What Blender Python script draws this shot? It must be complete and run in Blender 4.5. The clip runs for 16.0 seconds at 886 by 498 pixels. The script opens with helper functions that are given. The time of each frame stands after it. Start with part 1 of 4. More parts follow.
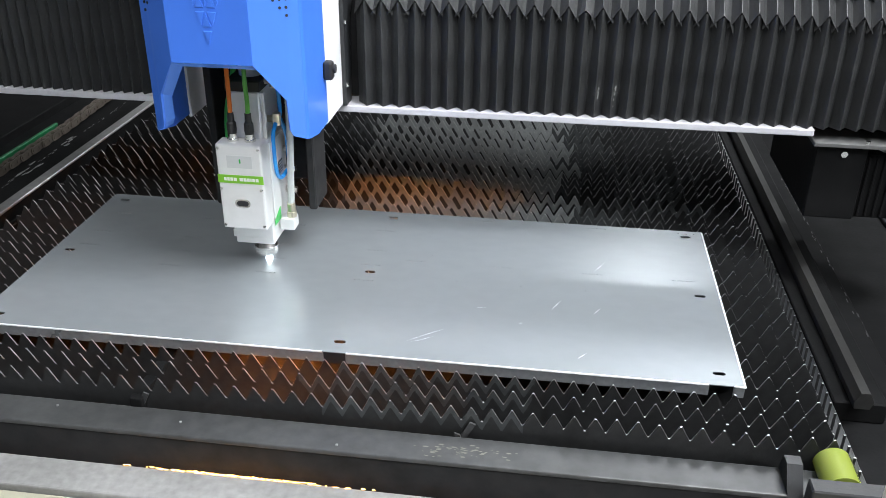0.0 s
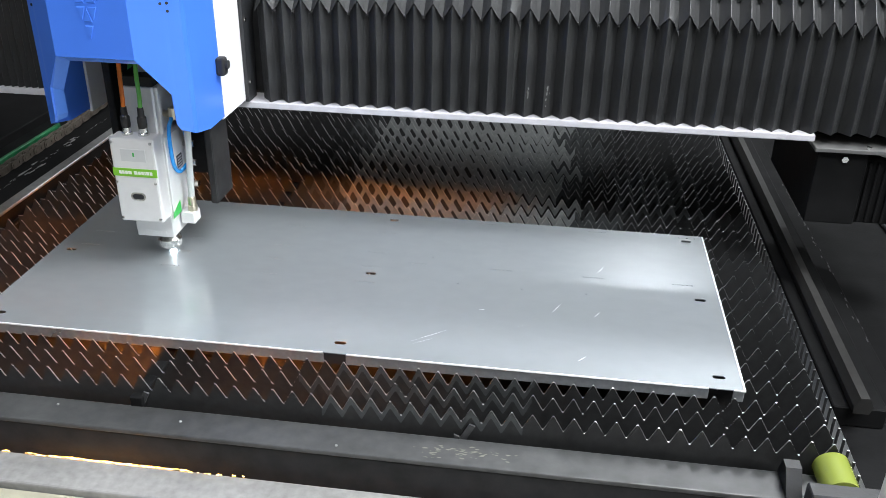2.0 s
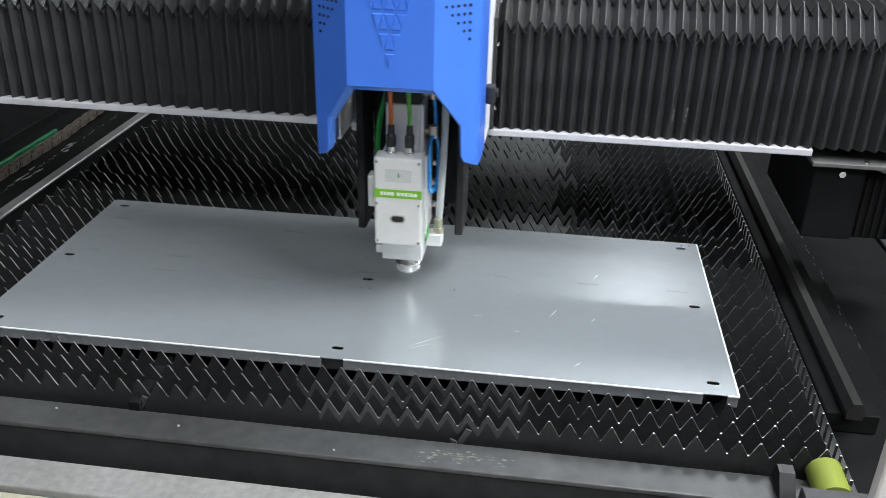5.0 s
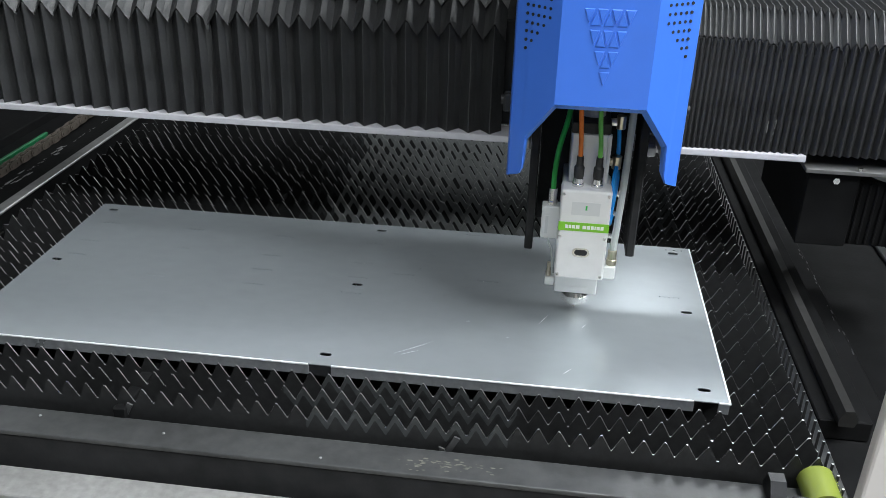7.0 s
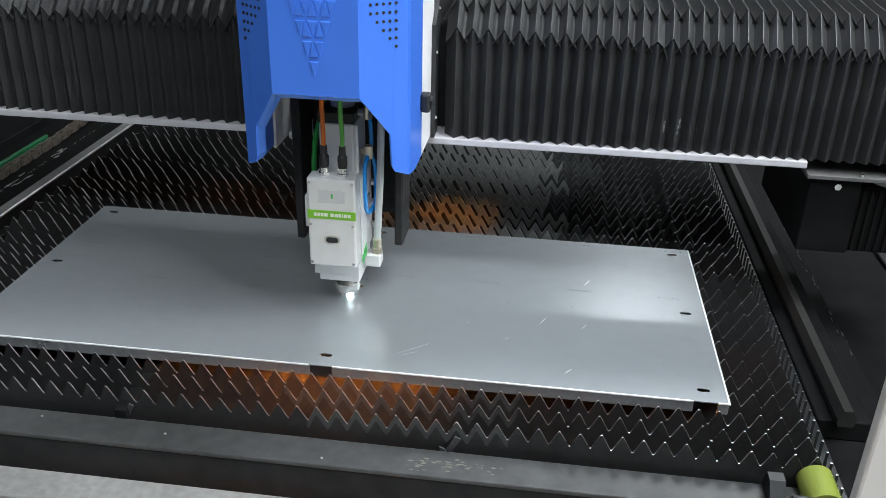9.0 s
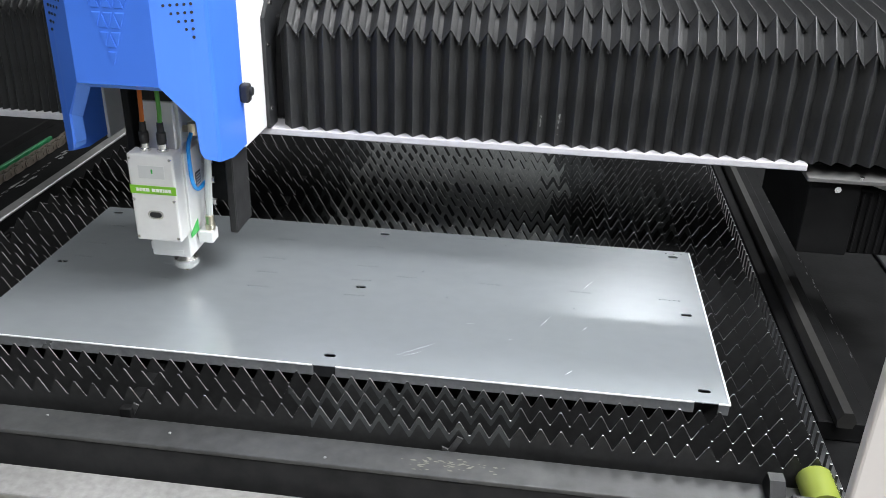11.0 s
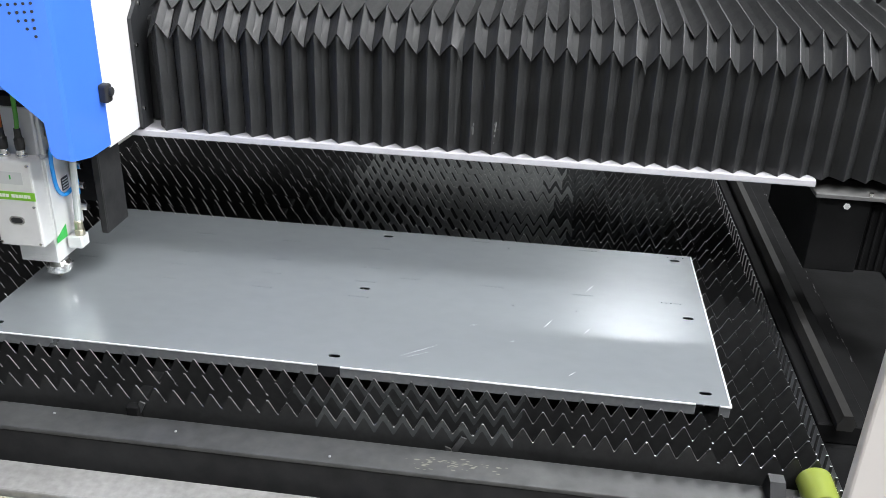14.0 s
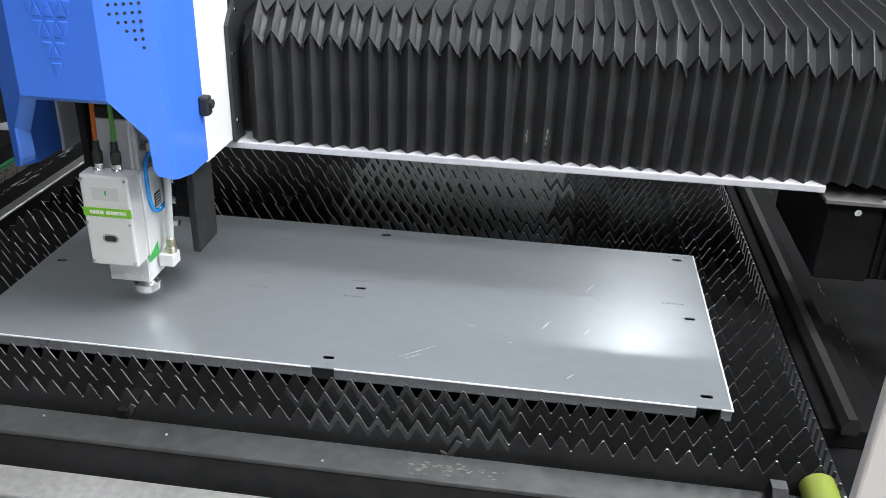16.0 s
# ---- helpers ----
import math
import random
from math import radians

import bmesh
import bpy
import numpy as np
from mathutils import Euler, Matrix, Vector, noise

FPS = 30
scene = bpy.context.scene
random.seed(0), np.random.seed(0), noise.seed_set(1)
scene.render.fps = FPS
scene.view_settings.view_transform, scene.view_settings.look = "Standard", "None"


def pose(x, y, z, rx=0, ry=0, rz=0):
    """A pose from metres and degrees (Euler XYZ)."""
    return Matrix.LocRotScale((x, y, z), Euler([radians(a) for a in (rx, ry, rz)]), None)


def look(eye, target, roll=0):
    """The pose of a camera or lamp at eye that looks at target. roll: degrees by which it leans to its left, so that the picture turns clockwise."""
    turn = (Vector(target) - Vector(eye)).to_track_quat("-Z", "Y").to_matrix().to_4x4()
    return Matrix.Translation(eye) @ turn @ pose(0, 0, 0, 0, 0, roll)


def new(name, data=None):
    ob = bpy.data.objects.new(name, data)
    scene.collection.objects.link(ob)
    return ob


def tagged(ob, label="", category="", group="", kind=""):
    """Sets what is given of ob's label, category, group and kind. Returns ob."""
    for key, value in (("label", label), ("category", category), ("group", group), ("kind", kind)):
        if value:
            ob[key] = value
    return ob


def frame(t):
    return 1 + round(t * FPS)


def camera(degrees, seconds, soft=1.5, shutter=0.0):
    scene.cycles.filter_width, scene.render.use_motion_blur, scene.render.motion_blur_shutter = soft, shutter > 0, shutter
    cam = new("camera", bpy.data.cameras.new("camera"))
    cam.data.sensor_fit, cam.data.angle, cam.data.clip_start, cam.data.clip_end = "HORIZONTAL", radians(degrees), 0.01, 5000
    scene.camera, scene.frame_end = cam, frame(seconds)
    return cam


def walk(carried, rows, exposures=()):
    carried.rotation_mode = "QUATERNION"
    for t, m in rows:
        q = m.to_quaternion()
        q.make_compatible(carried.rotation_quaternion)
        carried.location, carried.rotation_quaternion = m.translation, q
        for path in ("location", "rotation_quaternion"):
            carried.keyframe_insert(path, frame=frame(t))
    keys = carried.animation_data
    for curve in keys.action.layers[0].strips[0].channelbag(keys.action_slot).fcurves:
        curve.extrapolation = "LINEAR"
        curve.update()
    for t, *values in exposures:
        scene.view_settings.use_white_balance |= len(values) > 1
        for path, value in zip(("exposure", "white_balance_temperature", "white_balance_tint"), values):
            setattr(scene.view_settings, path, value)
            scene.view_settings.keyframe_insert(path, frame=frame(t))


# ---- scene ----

# camera and its path
PATH = [
    (0, (-0.298, -1.058, 1.643), (-0.527, 0.701, 0.719), 0.6),
    (0.5, (-0.298, -1.061, 1.641), (-0.527, 0.7, 0.721), 0.7),
    (1, (-0.3, -1.063, 1.642), (-0.527, 0.699, 0.724), 0.9),
    (1.5, (-0.299, -1.064, 1.642), (-0.529, 0.699, 0.726), 0.9),
    (2, (-0.298, -1.062, 1.641), (-0.529, 0.701, 0.726), 1.0),
    (2.5, (-0.298, -1.066, 1.645), (-0.527, 0.697, 0.728), 1.0),
    (3, (-0.299, -1.069, 1.643), (-0.527, 0.696, 0.731), 1.1),
    (3.5, (-0.303, -1.071, 1.644), (-0.525, 0.696, 0.733), 1.2),
    (4, (-0.303, -1.073, 1.644), (-0.524, 0.695, 0.737), 1.3),
    (6.5, (-0.293, -1.067, 1.645), (-0.509, 0.708, 0.749), 1.5),
    (7, (-0.29, -1.058, 1.643), (-0.504, 0.717, 0.748), 1.5),
    (7.5, (-0.288, -1.054, 1.642), (-0.502, 0.723, 0.748), 1.5),
    (8, (-0.289, -1.057, 1.641), (-0.501, 0.721, 0.75), 1.5),
    (8.5, (-0.29, -1.061, 1.642), (-0.502, 0.718, 0.752), 1.5),
    (9, (-0.292, -1.065, 1.642), (-0.503, 0.715, 0.754), 1.5),
    (11.5, (-0.296, -1.076, 1.645), (-0.508, 0.707, 0.763), 1.7),
    (12, (-0.298, -1.076, 1.645), (-0.508, 0.707, 0.764), 1.8),
    (12.5, (-0.296, -1.076, 1.644), (-0.51, 0.708, 0.766), 1.8),
    (13, (-0.301, -1.081, 1.645), (-0.509, 0.704, 0.769), 2.0),
    (13.5, (-0.301, -1.086, 1.647), (-0.511, 0.699, 0.771), 2.0),
    (14, (-0.299, -1.089, 1.647), (-0.513, 0.698, 0.773), 2.0),
    (14.5, (-0.294, -1.084, 1.644), (-0.513, 0.703, 0.773), 2.0),
    (15, (-0.298, -1.076, 1.645), (-0.512, 0.709, 0.768), 2.0),
    (15.5, (-0.289, -1.067, 1.643), (-0.513, 0.715, 0.763), 1.9),
    (16, (-0.287, -1.061, 1.642), (-0.514, 0.718, 0.759), 1.8),
]
cam = camera(53.8, 16.0, soft=0.45, shutter=0.12)
walk(cam, [(t, look(eye, target, roll)) for t, eye, target, roll in PATH], exposures=[(0, 0.13, 6400, 10), (4.2, 0.12, 6450, 10), (6.3, -0.50, 6350, 8), (6.5, -0.50, 6350, 8), (7.0, -0.18, 6350, 8), (7.5, -0.33, 6350, 8), (8.0, -0.47, 6350, 8), (9.0, -0.30, 6350, 8), (9.2, -0.30, 6350, 8), (11.3, 0.10, 6550, 11), (15, 0.10, 6500, 11), (16, -0.03, 6450, 11)])
# ---------------------------------------------------------------- light
world = bpy.data.worlds.new("world")
scene.world = world
world.use_nodes = True
world.node_tree.nodes["Background"].inputs[0].default_value = (0.75, 0.85, 1.0, 1)
world.node_tree.nodes["Background"].inputs[1].default_value = 0.08

LAMP_W = 100.0
LAMP_SPOTS = [  # place, share of power, length, width
    (1.4, -0.5, 2.0, 2.4, 1.3), (3.6, -2.2, 2.0, 1.25, 0.34), (5.6, 0.6, 2.4, 1.25, 0.34), (-0.2, -2.6, 0.80, 1.8, 0.8), (-3.0, -1.6, 0.12, 1.25, 0.34), (0.9, 2.6, 1.0, 1.25, 0.6),
    (0.54, 5.30, 0.19, 0.40, 0.32), (3.6, 6.0, 0.3, 0.42, 0.30)]


# ---------------------------------------------------------------- materials
def nodes_of(name):
    m = bpy.data.materials.new(name)
    m.use_nodes = True
    nt = m.node_tree
    return m, nt, nt.nodes["Principled BSDF"]


def mat(name, col, rough=0.5, metal=0.0, var=0.25, scale=40.0, bump=0.15, bump_scale=300.0, coat=0.0, rvar=0.12, stretch=None, spec=0.5):
    """A surface with two scales of colour change, uneven gloss and fine relief."""
    m, nt, b = nodes_of(name)
    n, l = nt.nodes, nt.links
    tc = n.new("ShaderNodeTexCoord")
    vec = tc.outputs["Object"]
    if stretch:
        mp = n.new("ShaderNodeMapping")
        mp.inputs["Scale"].default_value = stretch
        l.new(vec, mp.inputs["Vector"])
        vec = mp.outputs["Vector"]
    big, fine = n.new("ShaderNodeTexNoise"), n.new("ShaderNodeTexNoise")
    big.inputs["Scale"].default_value, big.inputs["Detail"].default_value = scale * 0.15, 5
    fine.inputs["Scale"].default_value, fine.inputs["Detail"].default_value = scale * 2.0, 6
    l.new(vec, big.inputs["Vector"])
    l.new(vec, fine.inputs["Vector"])
    add = n.new("ShaderNodeMath")
    add.operation = "ADD"
    l.new(big.outputs["Fac"], add.inputs[0])
    l.new(fine.outputs["Fac"], add.inputs[1])
    ramp = n.new("ShaderNodeMapRange")
    ramp.inputs["From Min"].default_value, ramp.inputs["From Max"].default_value = 0.6, 1.4
    ramp.inputs["To Min"].default_value, ramp.inputs["To Max"].default_value = 1 - var, 1 + var
    l.new(add.outputs[0], ramp.inputs["Value"])
    mul = n.new("ShaderNodeVectorMath")
    mul.operation = "SCALE"
    mul.inputs[0].default_value = col
    l.new(ramp.outputs[0], mul.inputs["Scale"])
    l.new(mul.outputs[0], b.inputs["Base Color"])
    rr = n.new("ShaderNodeMapRange")
    rr.inputs["From Min"].default_value, rr.inputs["From Max"].default_value = 0.15, 0.85
    rr.inputs["To Min"].default_value, rr.inputs["To Max"].default_value = max(0.02, rough - rvar), min(1, rough + rvar)
    l.new(big.outputs["Fac"], rr.inputs["Value"])
    l.new(rr.outputs[0], b.inputs["Roughness"])
    b.inputs["Metallic"].default_value = metal
    b.inputs["Coat Weight"].default_value = coat
    b.inputs["Specular IOR Level"].default_value = spec
    if bump:
        t = n.new("ShaderNodeTexNoise")
        t.inputs["Scale"].default_value, t.inputs["Detail"].default_value = bump_scale, 4
        l.new(vec, t.inputs["Vector"])
        bp = n.new("ShaderNodeBump")
        bp.inputs["Strength"].default_value, bp.inputs["Distance"].default_value = bump, 0.001
        l.new(t.outputs["Fac"], bp.inputs["Height"])
        l.new(bp.outputs[0], b.inputs["Normal"])
    return m


def glow(name, col, strength):
    m, nt, b = nodes_of(name)
    b.inputs["Base Color"].default_value = (*col, 1)
    b.inputs["Emission Color"].default_value = (*col, 1)
    b.inputs["Emission Strength"].default_value = strength
    return m


SHEET = mat("galvanised_sheet", (0.475, 0.515, 0.54), 0.27, 0.60, 0.05, 14, 0.03, 220, rvar=0.002, stretch=(1, 1.6, 1), spec=0.55, coat=0.55)
SHEET.node_tree.nodes["Principled BSDF"].inputs["Coat Roughness"].default_value = 0.085
# same steel as the face, with the upright rim's shade in its colour
RIM = mat("galvanised_rim_shaded", (0.42, 0.44, 0.455), 0.32, 0.65, 0.20, 60, 0.1, 220)
SCRATCH = mat("scratched_zinc", (0.72, 0.74, 0.75), 0.35, 0.5, 0.1, 60, 0.05)
# glint along the bent edges, painted as a near-white, hardly metallic colour
EDGE = mat("painted_edge_glint", (0.88, 0.89, 0.90), 0.4, 0.25, 0.05, 60, 0.05)
BLACK = mat("black_painted_steel", (0.022, 0.023, 0.025), 0.42, 0.0, 0.45, 12, 0.2, 250)
BLACK_DULL = mat("black_dull_steel", (0.029, 0.029, 0.030), 0.75, 0.0, 0.45, 15, 0.2, 200, spec=0.12)
DECK = mat("matt_black_deck_paint", (0.0095, 0.0095, 0.0098), 0.62, 0.0, 0.5, 9, 0.25, 160, spec=0.06)
SLAT = mat("sooty_slat_steel", (0.025, 0.0255, 0.026), 0.42, 0.1, 0.45, 40, 0.2, 200, rvar=0.1)
SLAT_FLANK = mat("cut_tooth_flank", (0.72, 0.72, 0.72), 0.29, 0.95, 0.25, 90, 0.2)
# paler copies of the slat steel: light caught on the faces, painted in
SLAT_LIT = mat("lit_slat_steel", (0.33, 0.345, 0.342), 0.40, 0.5, 0.35, 30, 0.2, 200, rvar=0.1)
SLAT_HALF_LIT = mat("half_lit_slat_steel", (0.075, 0.081, 0.082), 0.40, 0.3, 0.4, 40, 0.2, 200, rvar=0.1)
SLAT_EDGE = mat("bare_tooth_edge", (0.62, 0.62, 0.62), 0.42, 1.0, 0.15, 90, 0.1)
BAR_GREY = mat("worn_grey_bar", (0.066, 0.067, 0.068), 0.40, 0.3, 0.40, 22, 0.2, 120)
BAR_LIGHT = mat("worn_steel_bar", (0.42, 0.42, 0.41), 0.42, 0.75, 0.2, 30, 0.15, 150)
RAIL = mat("dark_rail_steel", (0.030, 0.0295, 0.0285), 0.5, 0.1, 0.25, 30, 0.1, 200, spec=0.25)
WHITE = mat("white_paint", (0.78, 0.79, 0.80), 0.4, 0.0, 0.03, 10, 0.05, 200)
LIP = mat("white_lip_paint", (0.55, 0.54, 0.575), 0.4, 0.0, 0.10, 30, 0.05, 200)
BLUE = mat("blue_gloss_paint", (0.056, 0.190, 0.78), 0.36, 0.0, 0.05, 8, 0.06, 350, coat=0.15)
# paler blue, only for the hood's turned-in rim
BLUE_PALE = mat("pale_blue_rim", (0.10, 0.26, 0.80), 0.42, 0.0, 0.06, 12, 0.06, 350)
BELLOWS = mat("black_bellows_cloth", (0.0235, 0.024, 0.0247), 0.47, 0.0, 0.35, 140, 0.45, 700, spec=0.55)
ALU = mat("sandblasted_aluminium", (0.78, 0.78, 0.775), 0.42, 0.25, 0.05, 30, 0.08, 500)
ALU_PALE = mat("pale_anodised_aluminium", (0.76, 0.765, 0.76), 0.42, 0.22, 0.05, 30, 0.06, 500)
CHROME = mat("turned_steel", (0.75, 0.74, 0.72), 0.22, 1.0, 0.05, 40, 0.03)
BRASS = mat("nickel_brass_fitting", (0.62, 0.56, 0.44), 0.28, 1.0, 0.1, 60, 0.05)
RUBBER = mat("black_rubber", (0.018, 0.018, 0.019), 0.55, 0.0, 0.2, 60, 0.15)
GREEN_CABLE = mat("green_cable_sheath", (0.03, 0.42, 0.07), 0.4, 0.0, 0.08, 40, 0.05)
GREEN_LIGHT = mat("light_green_cable", (0.16, 0.50, 0.09), 0.4, 0.0, 0.08, 40, 0.05)
ORANGE_CABLE = mat("orange_cable_sheath", (0.80, 0.20, 0.025), 0.4, 0.0, 0.08, 40, 0.05)
BLUE_TUBE = mat("blue_air_tube", (0.02, 0.28, 0.75), 0.25, 0.0, 0.06, 40, 0.0, coat=0.3)
GREY_HOSE = mat("grey_gas_hose", (0.48, 0.51, 0.50), 0.4, 0.0, 0.08, 40, 0.05)
LABEL_GREEN = mat("green_label", (0.20, 0.52, 0.03), 0.4, 0.0, 0.04, 40, 0.0)
LABEL_WHITE = mat("white_print", (0.80, 0.82, 0.76), 0.5, 0.0, 0.02, 40, 0.0)
LABEL_GREY = mat("grey_label", (0.66, 0.67, 0.67), 0.4, 0.2, 0.04, 40, 0.0)
GREEN_STRIP = mat("green_guide_strip", (0.012, 0.12, 0.045), 0.4, 0.0, 0.6, 40, 0.1)
CHAIN = mat("oily_chain_steel", (0.135, 0.115, 0.098), 0.42, 0.4, 0.35, 80, 0.2)
SCUFF = mat("scuffed_bare_metal", (0.32, 0.325, 0.32), 0.5, 0.4, 0.5, 120, 0.3)
TREAD = mat("beige_tread_plate", (0.42, 0.40, 0.31), 0.45, 0.2, 0.2, 18, 0.2, 120)
GREY_SILL = mat("pale_grey_sill", (0.27, 0.265, 0.26), 0.42, 0.1, 0.3, 40, 0.7, 60)
BEIGE = mat("pale_beige_panel_paint", (0.80, 0.74, 0.70), 0.5, 0.0, 0.03, 6, 0.04)
FLOOR = mat("grey_hall_floor", (0.28, 0.29, 0.29), 0.5, 0.0, 0.15, 3, 0.1, 20)
WALL = mat("hall_wall_paint", (0.33, 0.335, 0.33), 0.8, 0.0, 0.05, 2, 0.1, 20)
CEIL = mat("hall_ceiling", (0.42, 0.425, 0.42), 0.85, 0.0, 0.05, 2, 0.1, 20)
SPARK_WHITE = glow("laser_arc", (0.75, 0.9, 1.0), 28.0)
SPARK_ORANGE = glow("hot_sparks", (1.0, 0.29, 0.042), 620.0)
SPARK_YELLOW = glow("flying_sparks", (1.0, 0.30, 0.04), 3.5)
SPARK_HOT = glow("burst_sparks", (1.0, 0.50, 0.12), 14.0)
LAMP_GLOW = glow("lamp_diffuser", (1.0, 1.0, 1.0), 4.0)

m_roll, nt_r, b_r = nodes_of("yellow_green_plastic")
b_r.inputs["Base Color"].default_value = (0.25, 0.30, 0.06, 1)
b_r.inputs["Roughness"].default_value = 0.16
b_r.inputs["Subsurface Weight"].default_value = 0.25
b_r.inputs["Subsurface Radius"].default_value = (0.01, 0.01, 0.004)
b_r.inputs["Coat Weight"].default_value = 1.0
ROLLER = m_roll


# ---------------------------------------------------------------- mesh helpers
def thing(name, label="", category="", at=(0, 0, 0), group="", kind=""):
    ob = new(name)
    ob.empty_display_size = 0.05
    ob.matrix_basis = pose(*at)
    return tagged(ob, label, category, group, kind)


def finish(bm, name, material, smooth=False):
    me = bpy.data.meshes.new(name)
    bmesh.ops.recalc_face_normals(bm, faces=bm.faces)
    bm.to_mesh(me)
    bm.free()
    for m in (material if isinstance(material, (list, tuple)) else [material]):
        me.materials.append(m)
    if smooth:
        me.shade_smooth()
    return me


def part(name, bm, material, parent=None, label="", smooth=False, kind=""):
    ob = new(name, finish(bm, name, material, smooth))
    if parent:
        ob.parent = parent
    return tagged(ob, label, kind=kind)


def add_box(bm, x0, x1, y0, y1, z0, z1, bevel=0.0, seg=1):
    vs = [bm.verts.new((x, y, z)) for x in (x0, x1) for y in (y0, y1) for z in (z0, z1)]
    fs = [(0, 1, 3, 2), (4, 6, 7, 5), (0, 4, 5, 1), (2, 3, 7, 6), (0, 2, 6, 4), (1, 5, 7, 3)]
    faces = [bm.faces.new([vs[i] for i in f]) for f in fs]
    bmesh.ops.recalc_face_normals(bm, faces=faces)
    if bevel:
        es = list({e for f in faces for e in f.edges})
        bmesh.ops.bevel(bm, geom=es, offset=bevel, segments=seg, affect="EDGES", profile=0.5)
    return bm


def box(x0, x1, y0, y1, z0, z1, bevel=0.0, seg=1):
    return add_box(bmesh.new(), x0, x1, y0, y1, z0, z1, bevel, seg)


def add_cyl(bm, a, b, r, r2=None, seg=16):
    """A cylinder or cone from a to b."""
    a, b = Vector(a), Vector(b)
    r2 = r if r2 is None else r2
    q = (b - a).to_track_quat("Z", "Y")
    rings = []
    for c, rad in ((a, r), (b, r2)):
        rings.append([bm.verts.new(c + q @ Vector((rad * math.cos(2 * math.pi * i / seg), rad * math.sin(2 * math.pi * i / seg), 0))) for i in range(seg)])
    for i in range(seg):
        j = (i + 1) % seg
        bm.faces.new((rings[0][i], rings[0][j], rings[1][j], rings[1][i]))
    bm.faces.new(rings[0][::-1])
    bm.faces.new(rings[1])
    return bm


def add_lathe(bm, profile, seg=24, at=(0, 0, 0), ribs=0, rib_depth=0.0, rib_rows=()):
    """Turns (radius, height) pairs round z; ribs cut a knurl into the rows named."""
    rings = []
    for k, (r, z) in enumerate(profile):
        ring = []
        for i in range(seg):
            rad = r - (rib_depth if k in rib_rows and i % 2 else 0)
            ang = 2 * math.pi * i / seg
            ring.append(bm.verts.new((at[0] + rad * math.cos(ang), at[1] + rad * math.sin(ang), at[2] + z)))
        rings.append(ring)
    for a, b in zip(rings, rings[1:]):
        for i in range(seg):
            j = (i + 1) % seg
            bm.faces.new((a[i], a[j], b[j], b[i]))
    bm.faces.new(rings[0][::-1])
    bm.faces.new(rings[-1])
    return bm


def smooth_path(points, n=8):
    pts = [Vector(p) for p in points]
    ext = [2 * pts[0] - pts[1]] + pts + [2 * pts[-1] - pts[-2]]
    out = []
    for i in range(1, len(ext) - 2):
        p0, p1, p2, p3 = ext[i - 1:i + 3]
        for k in range(n):
            t = k / n
            out.append(0.5 * ((2 * p1) + (p2 - p0) * t + (2 * p0 - 5 * p1 + 4 * p2 - p3) * t * t + (3 * p1 - p0 - 3 * p2 + p3) * t ** 3))
    return out + [pts[-1]]


def tube(points, r, seg=10, n=8):
    """A round tube along a smooth curve."""
    bm = bmesh.new()
    pts = smooth_path(points, n)
    rings = []
    for i, p in enumerate(pts):
        d = (pts[min(i + 1, len(pts) - 1)] - pts[max(i - 1, 0)]).normalized()
        u = d.cross(Vector((0.31, 0.9, 0.2))).normalized()
        v = d.cross(u)
        rings.append([bm.verts.new(p + r * (math.cos(a) * u + math.sin(a) * v)) for a in [2 * math.pi * k / seg for k in range(seg)]])
    for a, b in zip(rings, rings[1:]):
        for i in range(seg):
            j = (i + 1) % seg
            bm.faces.new((a[i], a[j], b[j], b[i]))
    bm.faces.new(rings[0][::-1])
    bm.faces.new(rings[-1])
    return bm


def prism(poly, axis, a, b):
    """Extrudes a polygon (pairs in the two other axes) along an axis."""
    bm = bmesh.new()
    def v(p, c):
        return {"x": (c, p[0], p[1]), "y": (p[0], c, p[1]), "z": (p[0], p[1], c)}[axis]
    lo, hi = [bm.verts.new(v(p, a)) for p in poly], [bm.verts.new(v(p, b)) for p in poly]
    n = len(poly)
    for i in range(n):
        bm.faces.new((lo[i], lo[(i + 1) % n], hi[(i + 1) % n], hi[i]))
    bm.faces.new(lo[::-1])
    bm.faces.new(hi)
    return bm


